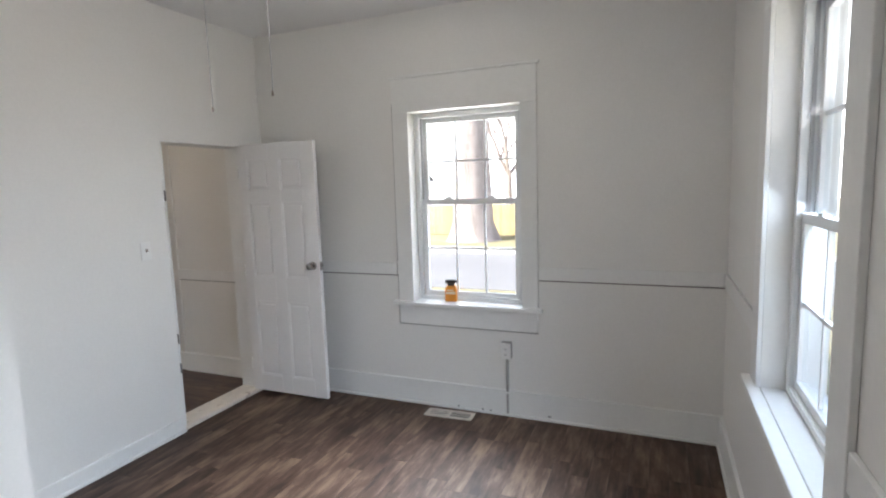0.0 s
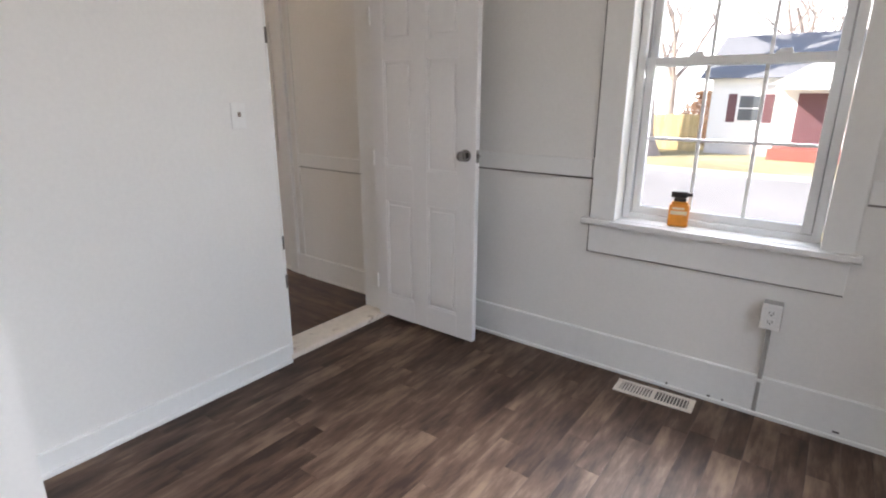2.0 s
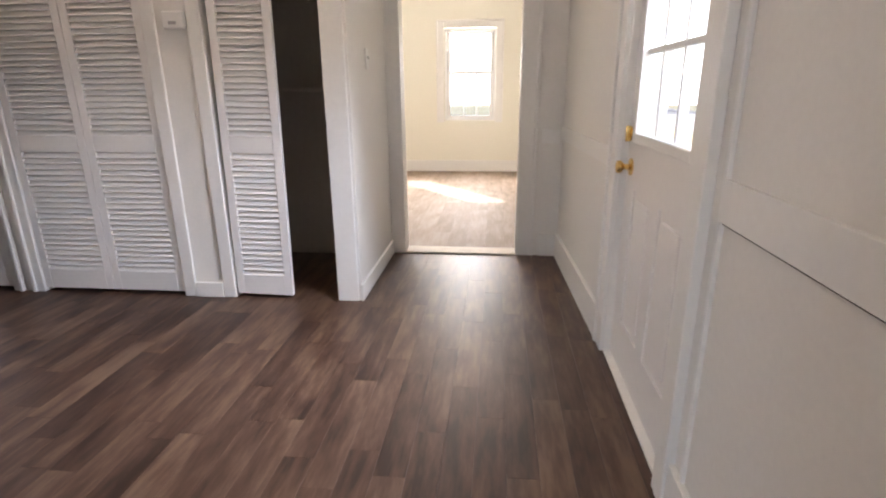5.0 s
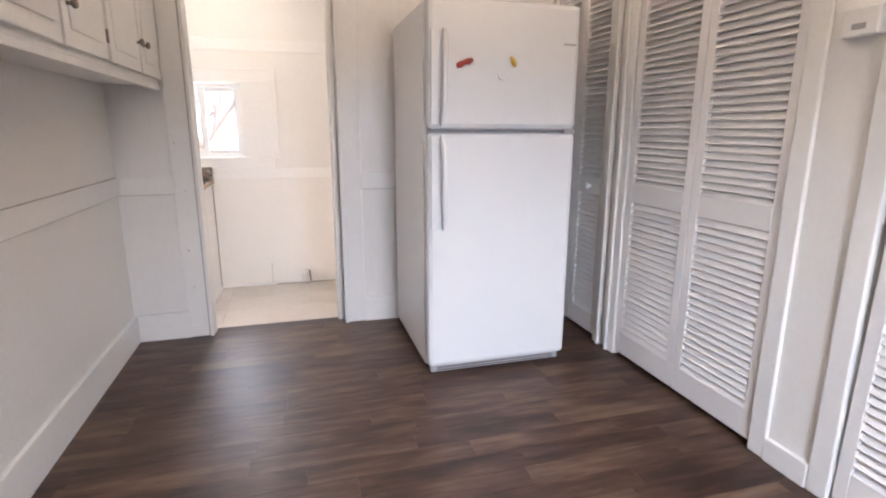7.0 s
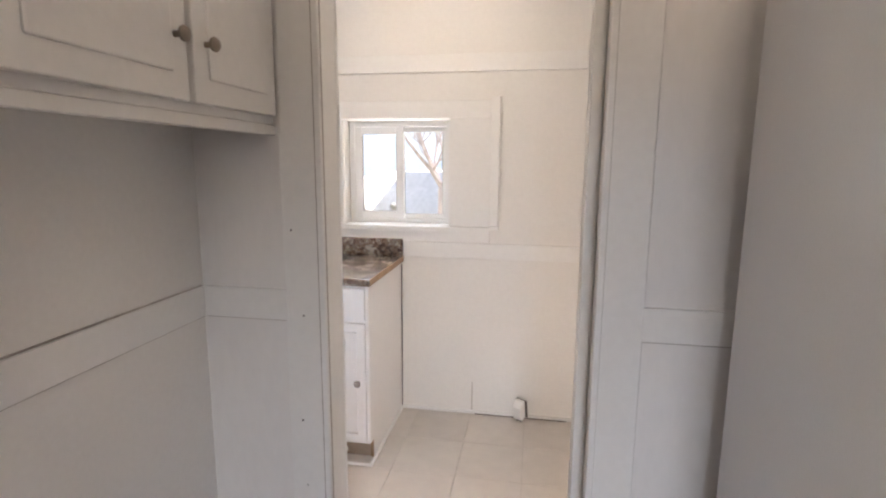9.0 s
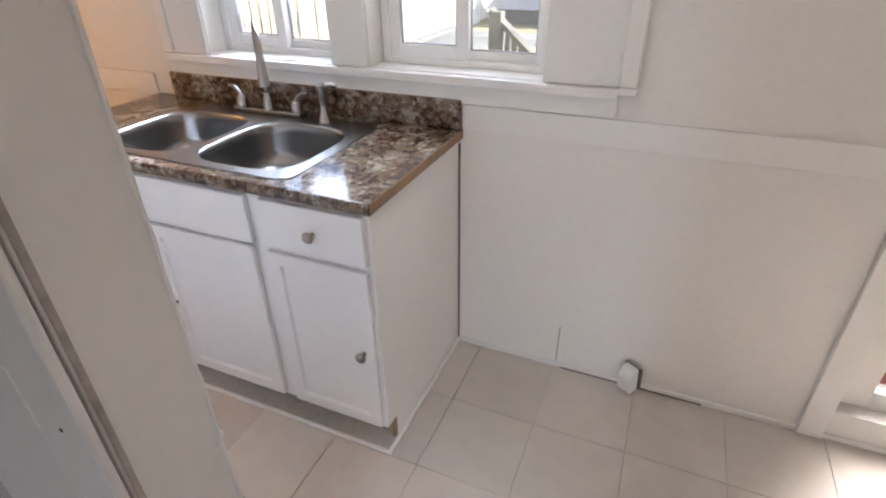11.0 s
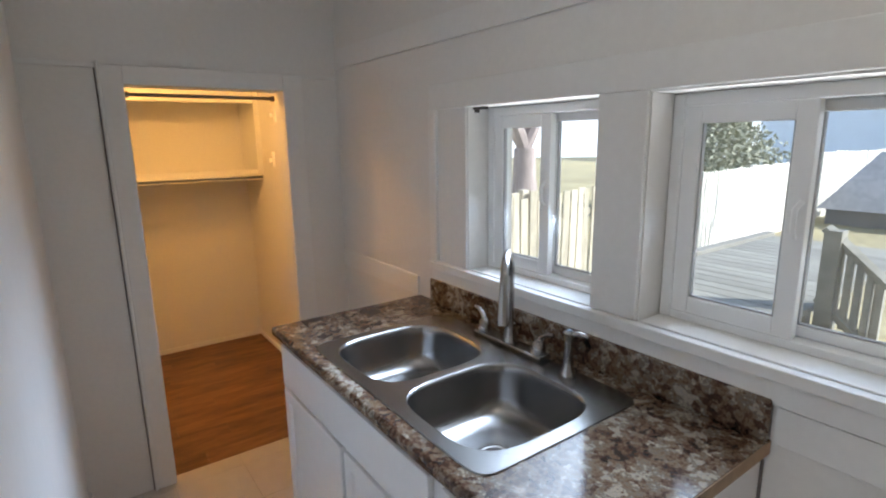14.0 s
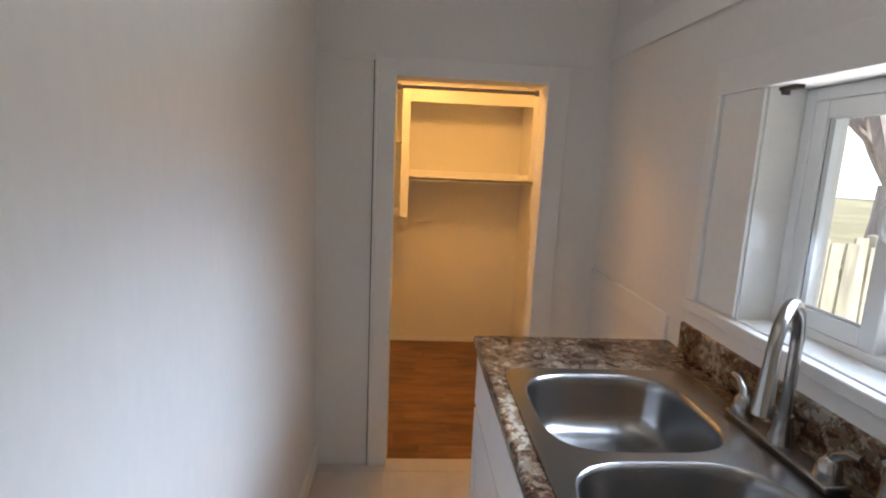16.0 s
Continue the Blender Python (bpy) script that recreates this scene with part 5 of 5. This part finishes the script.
turned(bm, [(0.118, -0.022), (0.115, -0.045), (0.085, -0.08), (0.035, -0.098), (0.006, -0.1)], "z", (0, 0, 0), 24)
part("globe", bm, M_LAMP, cl, "glowing frosted glass globe", smooth=True)
tagged(cl, "flush round kitchen ceiling light with frosted globe", "ceiling light")

bd = empty_thing("door_4", -1.635, KS - 0.08, 0.0, 180)
# upper part, out of view, made solid to hold back the sun
part("door_frame", boxes((0, 0.09, -0.02, 0.02, 0, 1.91), (0.51, 0.61, -0.02, 0.02, 0, 1.91), (0.09, 0.51, -0.02, 0.02, 0, 0.07), (0.09, 0.51, -0.02, 0.02, 0.66, 1.91), bevel=0.003), M_TRIM, bd)
pn = part("pane", boxes((0.09, 0.51, -0.003, 0.003, 0.07, 0.66)), M_GLASS, bd)
pn.visible_shadow = False
tagged(bd, "white back door with a low glass panel", "door")
board("door_casing_5", [(-1.62, -1.545, KS, KS + 0.02, KF, 1.97), (-2.30, -2.25, KS, KS + 0.02, KF, 1.97), (-2.25, -1.62, KS, KS + 0.02, 1.92, 1.99)], "flat white casing beside the back door", "casing")

# pantry shelves
for nm, items, lab in (
    ("pantry_shelf", [(3.10, 3.5, KS, -4.50, 1.185, 1.21), (3.10, 3.12, KS, -4.50, 1.19, 1.255)], "white painted pantry shelf with a front lip"),
    ("pantry_upper_shelf", [(3.10, 3.5, KS, BSO, 1.80, 1.825), (3.10, 3.12, KS, -4.50, 1.71, 1.80)], "white painted upper pantry shelf with a fascia"),
    ("pantry_upright", [(3.10, 3.5, -4.53, -4.505, 0.93, 1.80), (3.08, 3.10, -4.545, -4.49, 0.93, 1.80)], "white painted shelf upright reaching below the shelf"),
    ("pantry_upright", [(3.10, 3.5, KS, KS + 0.02, 1.21, 1.80), (3.08, 3.10, KS, KS + 0.035, 1.21, 1.80)], "white painted shelf upright in the corner"),
    ("pantry_corner_shelf", [(3.14, 3.5, -4.503, BSO, 1.44, 1.46)], "white painted corner shelf"),
    ("pantry_corner_shelf", [(3.14, 3.5, -4.503, BSO, 0.95, 0.97)], "white painted lower corner shelf")):
    tagged(link_bm(nm, boxes(*items, bevel=0.002), M_TRIM), lab, "shelf", "pantry shelves")
for hz, hx in ((1.62, 2.72), (1.33, 2.80)):
    hk = link_bm("shelf_cleat", boxes((hx, hx + 0.03, KS, KS + 0.02, hz - 0.05, hz + 0.05), (hx + 0.008, hx + 0.022, KS + 0.02, KS + 0.04, hz - 0.02, hz + 0.01), bevel=0.003), M_TRIM)
    tagged(hk, "small painted wooden cleat on the pantry wall", "cleat", "pantry cleats")

rod = empty_thing("curtain_rod", KE + 0.06, -4.80, 1.648)
bm = bmesh.new()
tube(bm, [(0, -0.31, 0), (0, 0.31, 0)], 0.008, 10)
part("rod", bm, M_KNOB, rod, smooth=True)
for s in (-1, 1):
    bm = bmesh.new()
    tube(bm, [(0, s * 0.295, 0), (0, s * 0.31, 0)], 0.013, 12)
    part("end_cap", bm, M_KNOB, rod)
tagged(rod, "thin dark tension rod across the pantry opening", "curtain rod")
br = link_bm("rod_bracket", boxes((0.655, 0.715, KS - 0.03, KS - 0.012, 1.545, 1.553), (0.70, 0.706, KS - 0.03, KS - 0.012, 1.535, 1.546)), M_BLACK)
tagged(br, "small black rod bracket in the window head", "bracket")

# ---------------------------------------------------------------- outside
M_ROAD = material("asphalt", (0.27, 0.255, 0.245), 0.9, vary=0.2, grain=8, blotch=0.3)
M_BARK = material("bark", (0.36, 0.30, 0.27), 0.9, vary=0.35, grain=14, blotch=2.5, bump=0.6, stretch=(1, 1, 0.25))
M_SIDING = material("white_siding", (0.80, 0.80, 0.78), 0.6, vary=0.03)
M_ROOF = material("dark_shingle", (0.20, 0.20, 0.21), 0.9, vary=0.2, grain=9)
M_REDB = material("red_brick_base", (0.33, 0.09, 0.07), 0.9, vary=0.2, grain=12)
M_FOUND = material("painted_block", (0.58, 0.55, 0.52), 0.8, vary=0.12, grain=9)
M_MAROON = material("maroon_paint", (0.13, 0.055, 0.062), 0.6, vary=0.1)
M_YFENCE = material("yellow_pine_fence", (0.52, 0.40, 0.20), 0.8, vary=0.15, grain=6, per_object=0.15)
M_WFENCE = material("weathered_fence", (0.50, 0.45, 0.34), 0.9, vary=0.25, grain=9, stretch=(4, 4, 0.6), per_object=0.25)
# paler copy of the fence wood, bright light put into the colour
M_FENCE_LIT = material("brightened_fence", (0.74, 0.72, 0.64), 0.8, vary=0.18, grain=9, stretch=(4, 4, 0.6), per_object=0.14)
M_DECK = material("grey_deck_wood", (0.25, 0.24, 0.20), 0.85, vary=0.25, grain=9, stretch=(1, 4, 4), per_object=0.15)
M_HEDGE = material("grey_green_leaf", (0.34, 0.34, 0.24), 0.8, vary=0.4, grain=9)
M_GLASSY = material("dark_window", (0.10, 0.11, 0.12), 0.15, vary=0.1)
GZ = -0.6
structure("road", boxes((-60, 60, 7.2, 12.8, GZ, GZ + 0.012)), M_ROAD, "pale grey asphalt street", "road")
structure("kerb", boxes((-60, 60, 12.8, 13.0, GZ, GZ + 0.12), bevel=0.02), material("kerb_concrete", (0.5, 0.48, 0.45), 0.9, vary=0.1), "pale concrete kerb along the street", "kerb")

# emissive ring added to whiten the sky low over the yard
M_BACKDROP = bpy.data.materials.new("backdrop_glow")
M_BACKDROP.use_nodes = True
M_BACKDROP.node_tree.nodes["Principled BSDF"].inputs["Base Color"].default_value = (0.8, 0.8, 0.8, 1)
M_BACKDROP.node_tree.nodes["Principled BSDF"].inputs["Emission Color"].default_value = (1.0, 0.985, 0.97, 1)
M_BACKDROP.node_tree.nodes["Principled BSDF"].inputs["Emission Strength"].default_value = BACKDROP_GLOW
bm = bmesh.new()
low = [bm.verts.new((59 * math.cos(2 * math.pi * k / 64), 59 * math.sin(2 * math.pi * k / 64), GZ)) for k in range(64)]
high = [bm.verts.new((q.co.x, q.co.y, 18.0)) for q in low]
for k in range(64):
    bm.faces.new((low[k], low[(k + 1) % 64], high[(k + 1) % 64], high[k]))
structure("backdrop", bm, M_BACKDROP, "added glowing ring in place of the white low sky", "sky")


def bare_tree(name, x, y, z, r, h, seed, label, depth=5, lean=(0, 0), first=0.45):
    rng = random.Random(seed)
    th = empty_thing(name, x, y, z)
    trunk = bmesh.new()
    twig = bmesh.new()
    top = Vector((lean[0], lean[1], h * first))
    tube(trunk, [(0, 0, -0.1), (0, 0, 0.05), (lean[0] * 0.1, lean[1] * 0.1, h * 0.06), (lean[0] * 0.5, lean[1] * 0.5, h * first * 0.55), tuple(top)], [r * 1.7, r * 1.45, r * 1.08, r * 0.92, r * 0.82], 14)

    def grow(bm, p, d, length, rad, lev):
        if lev == 0 or rad < 0.006:
            return
        pts, rr = [p], [rad]
        q = p.copy()
        v = d.copy()
        for k in range(3):
            v = (v + Vector((rng.uniform(-0.25, 0.25), rng.uniform(-0.25, 0.25), rng.uniform(-0.08, 0.22)))).normalized()
            q = q + v * length / 3
            pts.append(q.copy())
            rr.append(rad * (1 - 0.15 * (k + 1)))
        tube(bm, pts, rr, 8 if lev > 3 else 5 if lev > 2 else 3)
        for k in range(3 if lev > 2 else 2):
            a = rng.choice(pts[1:])
            nd = (v + Vector((rng.uniform(-1, 1), rng.uniform(-1, 1), rng.uniform(-0.3, 0.7))) * 0.9).normalized()
            grow(twig if lev < 4 else bm, a, nd, length * rng.uniform(0.6, 0.8), rad * rng.uniform(0.45, 0.62), lev - 1)

    for k in range(4):
        a = 2 * math.pi * (k + rng.random() * 0.6) / 4
        grow(trunk, top, Vector((math.cos(a) * 0.55, math.sin(a) * 0.55, 0.9)).normalized(), h * 0.3, r * 0.55, depth)
    part("trunk", trunk, M_BARK, th, smooth=True)
    tagged(part("branches", twig, M_BARK, th), kind="stuff")
    return tagged(th, label, "tree")


bare_tree("tree", -4.0, 17.0, GZ, 0.78, 13, 4, "large bare winter tree with a thick trunk across the street")
bare_tree("tree", 3.2, 24.0, GZ, 0.25, 10, 9, "bare winter tree beside the white house")
bare_tree("tree", 0.2, 28.0, GZ, 0.22, 11, 11, "bare winter tree with fine branches behind the street houses", first=0.25)
bare_tree("tree", -5.2, 27.0, GZ, 0.22, 11, 12, "bare winter tree with fine branches behind the yellow fence", first=0.25)
bare_tree("tree", 9.9, -14.7, GZ, 0.36, 8, 21, "forked bare tree behind the back fence", first=0.22)
bare_tree("tree", 1.0, -14.2, GZ, 0.10, 4.5, 5, "small bare weeping tree in the yard", first=0.3)


def house(name, x, y, w, d, h, rise, rz, label, wall_mat):
    th = empty_thing(name, x, y, GZ, rz)
    part("wall", boxes((-w / 2, w / 2, 0, d, 0.35, h)), wall_mat, th)
    part("foundation", boxes((-w / 2 - 0.02, w / 2 + 0.02, -0.02, d + 0.02, 0, 0.35)), M_FOUND, th)
    for k in range(int((h - 0.4) / 0.2)):
        part("siding_board", boxes((-w / 2 - 0.012, w / 2 + 0.012, -0.018, 0.0, 0.37 + k * 0.2, 0.55 + k * 0.2)), wall_mat, th)
    bm = bmesh.new()
    o = 0.4
    v = [bm.verts.new(p) for p in ((-w / 2 - o, -o, h), (w / 2 + o, -o, h), (w / 2 + o, d + o, h), (-w / 2 - o, d + o, h), (-w / 2 - o, d / 2, h + rise), (w / 2 + o, d / 2, h + rise))]
    for q in ((0, 1, 5, 4), (2, 3, 4, 5), (0, 3, 2, 1)):
        bm.faces.new([v[i] for i in q])
    part("roof", bm, M_ROOF, th)
    for gx in (-w / 2, w / 2):
        bm = bmesh.new()
        bm.faces.new([bm.verts.new(p) for p in ((gx, 0, h), (gx, d, h), (gx, d / 2, h + rise * 0.92))])
        part("gable", bm, wall_mat, th)
    for wx in (-w / 2 + 1.25, w * 0.2):
        wn_ = part("window", boxes((wx - 0.40, wx + 0.40, -0.05, -0.018, 1.12, 2.08), bevel=0.01), M_SIDING, th)
        part("pane", boxes((wx - 0.33, wx + 0.33, -0.06, -0.051, 1.19, 1.58), (wx - 0.33, wx + 0.33, -0.06, -0.051, 1.62, 2.01)), M_GLASSY, wn_)
        for s in (-1, 1):
            part("shutter", boxes((wx + s * 0.56 - 0.14, wx + s * 0.56 + 0.14, -0.05, -0.018, 1.12, 2.08), bevel=0.01), M_MAROON, th, "maroon window shutter")
    dx_ = -w / 2 + 3.05
    part("door", boxes((dx_ - 0.42, dx_ + 0.42, -0.06, -0.018, 0.4, 2.1), bevel=0.01), M_MAROON, th)
    part("step", boxes((dx_ - 0.95, dx_ + 1.6, -1.3, -0.02, 0, 0.38), bevel=0.02), M_REDB, th)
    for px in (dx_ - 0.88, dx_ + 1.45):
        part("porch_post", boxes((px - 0.05, px + 0.05, -1.25, -1.15, 0.38, 2.2), bevel=0.008), M_SIDING, th)
    part("porch_beam", boxes((dx_ - 1.0, dx_ + 1.6, -1.28, -1.12, 2.2, 2.36), bevel=0.008), M_SIDING, th)
    bm = bmesh.new()
    va = [bm.verts.new(p) for p in ((dx_ - 1.15, -1.32, 2.36), (dx_ + 1.75, -1.32, 2.36), (dx_ + 0.3, -1.32, 3.2))]
    vb = [bm.verts.new(p) for p in ((dx_ - 1.15, 0.6, 2.36), (dx_ + 1.75, 0.6, 2.36), (dx_ + 0.3, 0.6, 3.2))]
    bm.faces.new(va)
    bm.faces.new(vb[::-1])
    for k in range(3):
        bm.faces.new((va[k], vb[k], vb[(k + 1) % 3], va[(k + 1) % 3]))
    part("porch_gable", bm, wall_mat, th)
    return tagged(th, label, "house")


house("house", 2.3, 19.0, 8.2, 7, 2.6, 1.7, 0, "white sided house with dark roof and red shutters", M_SIDING)
house("house", -23.5, 41.0, 9, 7, 2.8, 1.6, 6, "pale house across the street behind the tree", M_SIDING)
house("house", 14.5, -3.5, 12, 6, 3.4, 2.0, -90, "white sided neighbouring house beside the side window", M_SIDING)


def picket_fence(name, x0, y0, x1, y1, h, pw, gap, mat, label, seed, ragged=0.0, z=GZ):
    rng = random.Random(seed)
    ln = math.hypot(x1 - x0, y1 - y0)
    th = empty_thing(name, x0, y0, z, math.degrees(math.atan2(y1 - y0, x1 - x0)))
    for rz_ in (0.3, h - 0.35):
        part("rail", boxes((0, ln, 0.011, 0.05, rz_, rz_ + 0.08)), mat, th)
    me = bpy.data.meshes.new("picket")
    bm = boxes((0, pw, -0.01, 0.01, 0.03, h), bevel=0.003)
    bm.to_mesh(me)
    bm.free()
    me.materials.append(mat)
    n = int(ln / (pw + gap))
    for k in range(n):
        o = new("picket", me)
        o.parent = th
        o.location = (k * (pw + gap), 0, rng.uniform(-ragged, 0))
        o.rotation_euler = (0, rng.uniform(-ragged, ragged) * 0.25, 0)
    k = 0.0
    while k <= ln:
        part("post", boxes((k, k + 0.09, 0.05, 0.14, 0, h)), mat, th)
        k += 2.4
    return tagged(th, label, "fence")


picket_fence("fence", -12.0, 19.2, -2.0, 19.0, 1.35, 0.14, 0.012, M_YFENCE, "new yellow pine board fence across the street", 2)
picket_fence("fence", 3.42, -5.9, 3.30, -10.0, 1.48, 0.105, 0.018, M_WFENCE, "weathered leaning picket fence beside the deck", 3, 0.10)
picket_fence("fence", 3.30, -10.0, 4.30, -19.2, 1.48, 0.12, 0.035, M_FENCE_LIT, "picket fence along the yard, bright light put into its colour", 7, 0.03)
picket_fence("fence", 4.30, -19.2, 1.60, -31.0, 1.62, 0.14, 0.02, M_FENCE_LIT, "picket fence at the far yard end, bright light put into its colour", 8, 0.03)

dk = empty_thing("deck", 1.1, -7.0, GZ)
part("edge_beam", boxes((0.605, 0.70, -3.45, 0.95, 0.80, 1.0), bevel=0.006), M_DECK, dk, "pale weathered edge beam")
for k in range(30):
    part("deck_board", boxes((-0.62, 0.60, -3.42 + k * 0.145, -3.285 + k * 0.145, 0.93, 0.965)), M_DECK, dk)
for px in (-0.62, 0.43):
    for py in (-2.5, -1.0, 0.8):
        part("post", boxes((px, px + 0.09, py, py + 0.09, 0, 0.93)), M_DECK, dk)
part("rail_post", boxes((-0.72, -0.625, -1.12, -1.02, 0.0, 1.46)), M_DECK, dk)
bm = bmesh.new()
for a, b in (((-0.62, -1.07, 1.47), (-0.97, -1.07, 1.16)), ((-0.62, -1.07, 1.02), (-0.97, -1.07, 0.72))):
    tube(bm, [a, b], 0.035, 4)
part("stair_rail", bm, M_DECK, dk)
for k in range(6):
    xx = -0.66 - k * 0.055
    part("baluster", boxes((xx - 0.018, xx + 0.018, -1.09, -1.05, 0.98 - (k + 1) * 0.045, 1.46 - (k + 1) * 0.048)), M_DECK, dk)
for k in range(4):
    part("stair_tread", boxes((-0.62 - (k + 1) * 0.26, -0.62 - k * 0.26, -1.10, -0.1, 0.74 - k * 0.19, 0.78 - k * 0.19)), M_DECK, dk)
tagged(dk, "grey weathered wooden back deck with a stair rail", "deck")

sh = empty_thing("shed", 2.45, -18.9, GZ)
part("wall", boxes((-1.35, 1.35, -0.6, 0.6, 0, 0.42)), material("dark_board", (0.20, 0.19, 0.18), 0.85, vary=0.15), sh)
bm = bmesh.new()
v = [bm.verts.new(p) for p in ((-1.5, -0.75, 0.36), (1.5, -0.75, 0.36), (1.5, 0.75, 0.36), (-1.5, 0.75, 0.36), (-0.65, 0, 1.62), (0.65, 0, 1.62))]
for q in ((0, 1, 5, 4), (2, 3, 4, 5), (0, 4, 3), (1, 2, 5), (0, 3, 2, 1)):
    bm.faces.new([v[i] for i in q])
part("roof", bm, material("grey_shingle", (0.42, 0.41, 0.40), 0.9, vary=0.2, grain=9), sh)
tagged(sh, "low grey-roofed shed at the end of the yard", "shed")

M_BLUE = material("pale_blue_siding", (0.64, 0.71, 0.78), 0.8, vary=0.06)
gb = empty_thing("garage", 4.5, -40.0, GZ)
part("wall", boxes((-9, 9, -3, 3, 0, 4.6)), M_BLUE, gb)
for k in range(22):
    part("siding_board", boxes((-9.02, 9.02, 3.0, 3.02, 0.05 + k * 0.205, 0.235 + k * 0.205)), M_BLUE, gb)
part("corner_board", boxes((-1.1, -0.9, 3.02, 3.06, 0, 4.6)), M_SIDING, gb)
bm = bmesh.new()
v = [bm.verts.new(p) for p in ((-9.4, -3.4, 4.6), (9.4, -3.4, 4.6), (9.4, 3.4, 4.6), (-9.4, 3.4, 4.6), (-9.4, 0, 6.2), (9.4, 0, 6.2))]
for q in ((0, 1, 5, 4), (2, 3, 4, 5), (0, 4, 3), (1, 2, 5), (0, 3, 2, 1)):
    bm.faces.new([v[i] for i in q])
part("roof", bm, material("pale_shingle", (0.5, 0.49, 0.48), 0.9, vary=0.15, grain=9), gb)
tagged(gb, "pale blue sided garage far behind the yard", "garage")


def bush(name, x, y, z, r, h, n, seed, label, mat):
    rng = random.Random(seed)
    verts, faces = [], []
    for k in range(n):
        a, u = rng.uniform(0, 2 * math.pi), rng.random() ** 0.5
        zz = rng.random()
        rr = r * u * (0.55 + 0.6 * math.sin(math.pi * min(zz + 0.15, 1))) * rng.uniform(0.7, 1.15)
        c = Vector((rr * math.cos(a), rr * math.sin(a), 0.1 + h * zz))
        s = rng.uniform(0.04, 0.085)
        d1_ = Vector((rng.gauss(0, 1), rng.gauss(0, 1), rng.gauss(0, 1))).normalized()
        d2_ = d1_.orthogonal().normalized()
        i = len(verts)
        verts += [c - d1_ * s, c + d2_ * s * 0.5, c + d1_ * s, c - d2_ * s * 0.5]
        faces.append((i, i + 1, i + 2, i + 3))
    me = bpy.data.meshes.new(name)
    me.from_pydata([tuple(q) for q in verts], [], faces)
    me.materials.append(mat)
    th = empty_thing(name, x, y, z)
    leaf = new("foliage", me)
    leaf.parent = th
    b = bmesh.new()
    tube(b, [(0, 0, 0), (0.05, 0, h * 0.4), (0, 0.05, h * 0.8)], [0.06, 0.04, 0.015], 7)
    part("stem", b, M_BARK, th)
    return tagged(th, label, "bush")


bush("shrub", 6.6, -18.2, GZ, 1.7, 2.7, 12000, 3, "grey-green winter shrub behind the white fence", M_HEDGE)
bush("shrub", -2.2, 21.6, GZ, 1.3, 2.1, 6000, 8, "brown leafless shrub behind the yellow fence", material("dry_leaf", (0.22, 0.12, 0.065), 0.9, vary=0.3))

porch = structure("porch_wall", boxes((-3.2, -0.9, 2.6, 2.75, -0.3, 0.5)), M_SIDING, "low white porch wall outside the front door", "porch")
# brick pier, stretched west past its visible part to block the sun
bp = empty_thing("brick_pier", -2.45, -6.45, GZ)
part("core", boxes((-1.20, 1.10, -0.09, 0.09, 0, 2.2)), material("mortar", (0.45, 0.40, 0.36), 0.9, vary=0.1), bp)
M_BRICK = material("sunlit_brick", (0.42, 0.16, 0.10), 0.9, vary=0.2, grain=18, blotch=4, bump=0.3, per_object=0.25)
brick_me = bpy.data.meshes.new("brick")
bm = boxes((0, 0.195, -0.012, 0.012, 0, 0.062), bevel=0.004)
bm.to_mesh(brick_me)
bm.free()
brick_me.materials.append(M_BRICK)
for row in range(28):
    for col in range(10):
        o = new("brick", brick_me)
        o.parent = bp
        o.location = (-1.10 + col * 0.215 + (0.09 if row % 2 else 0.0) - 0.06, 0.095, row * 0.0755)
tagged(bp, "red brick pier by the back door, widened to block sun", "pier")
structure("brick_step", boxes((-2.6, -1.5, -6.6, -5.7, -0.55, -0.02), bevel=0.01), M_REDB, "red brick step outside the back door", "step")
# unseen eave, sized to keep direct sun off the kitchen windows
structure("sun_block_eave", boxes((-3.0, 4.2, -6.75, KSO, 2.02, 2.08)), M_TRIM, "unseen white eave added to shade the kitchen wall", "eave")
structure("roof_cover", boxes((-8.0, 4.2, -6.0, 0.6, 3.1, 3.2)), M_ROOF, "dark roof over the house", "roof")

# ---------------------------------------------------------------- floor pieces
planks(floor_a, M_PLANK_A, AW, AE, -4.03, N, 0, "y", 0.105, 0.62, 1)
planks(floor_b, M_PLANK_B, BW - 0.06, -0.02, BS - 0.02, N, 0, "x", 0.105, 0.62, 2)
planks(floor_c, M_PLANK_C, -7.52, BWO - 0.01, -3.2, N, 0, "x", 0.15, 1.2, 3)
planks(floor_p, M_PLANK_P, KE + 0.05, 3.5, KS, BSO, KF, "y", 0.12, 1.0, 4)
TS = 0.305
tile_mesh = {}
tx = -0.41 - 7 * TS
while tx < KE + 0.05:
    ty = -5.085 - 2 * TS
    while ty < BSO:
        x0_, x1_, y0_, y1_ = max(tx, KW), min(tx + TS, KE + 0.05), max(ty, KS), min(ty + TS, BSO + 0.0)
        if x1_ - x0_ > 0.01 and y1_ - y0_ > 0.01:
            key = (round(x1_ - x0_, 3), round(y1_ - y0_, 3))
            if key not in tile_mesh:
                b = boxes((0.0009, key[0] - 0.0009, 0.0009, key[1] - 0.0009, -0.005, 0), bevel=0.0008)
                me = bpy.data.meshes.new("tile")
                b.to_mesh(me)
                b.free()
                me.materials.append(M_TILE)
                tile_mesh[key] = me
            o = new("tile", tile_mesh[key])
            o.parent = floor_k
            o.location = (x0_, y0_, KF)
        ty += TS
    tx += TS
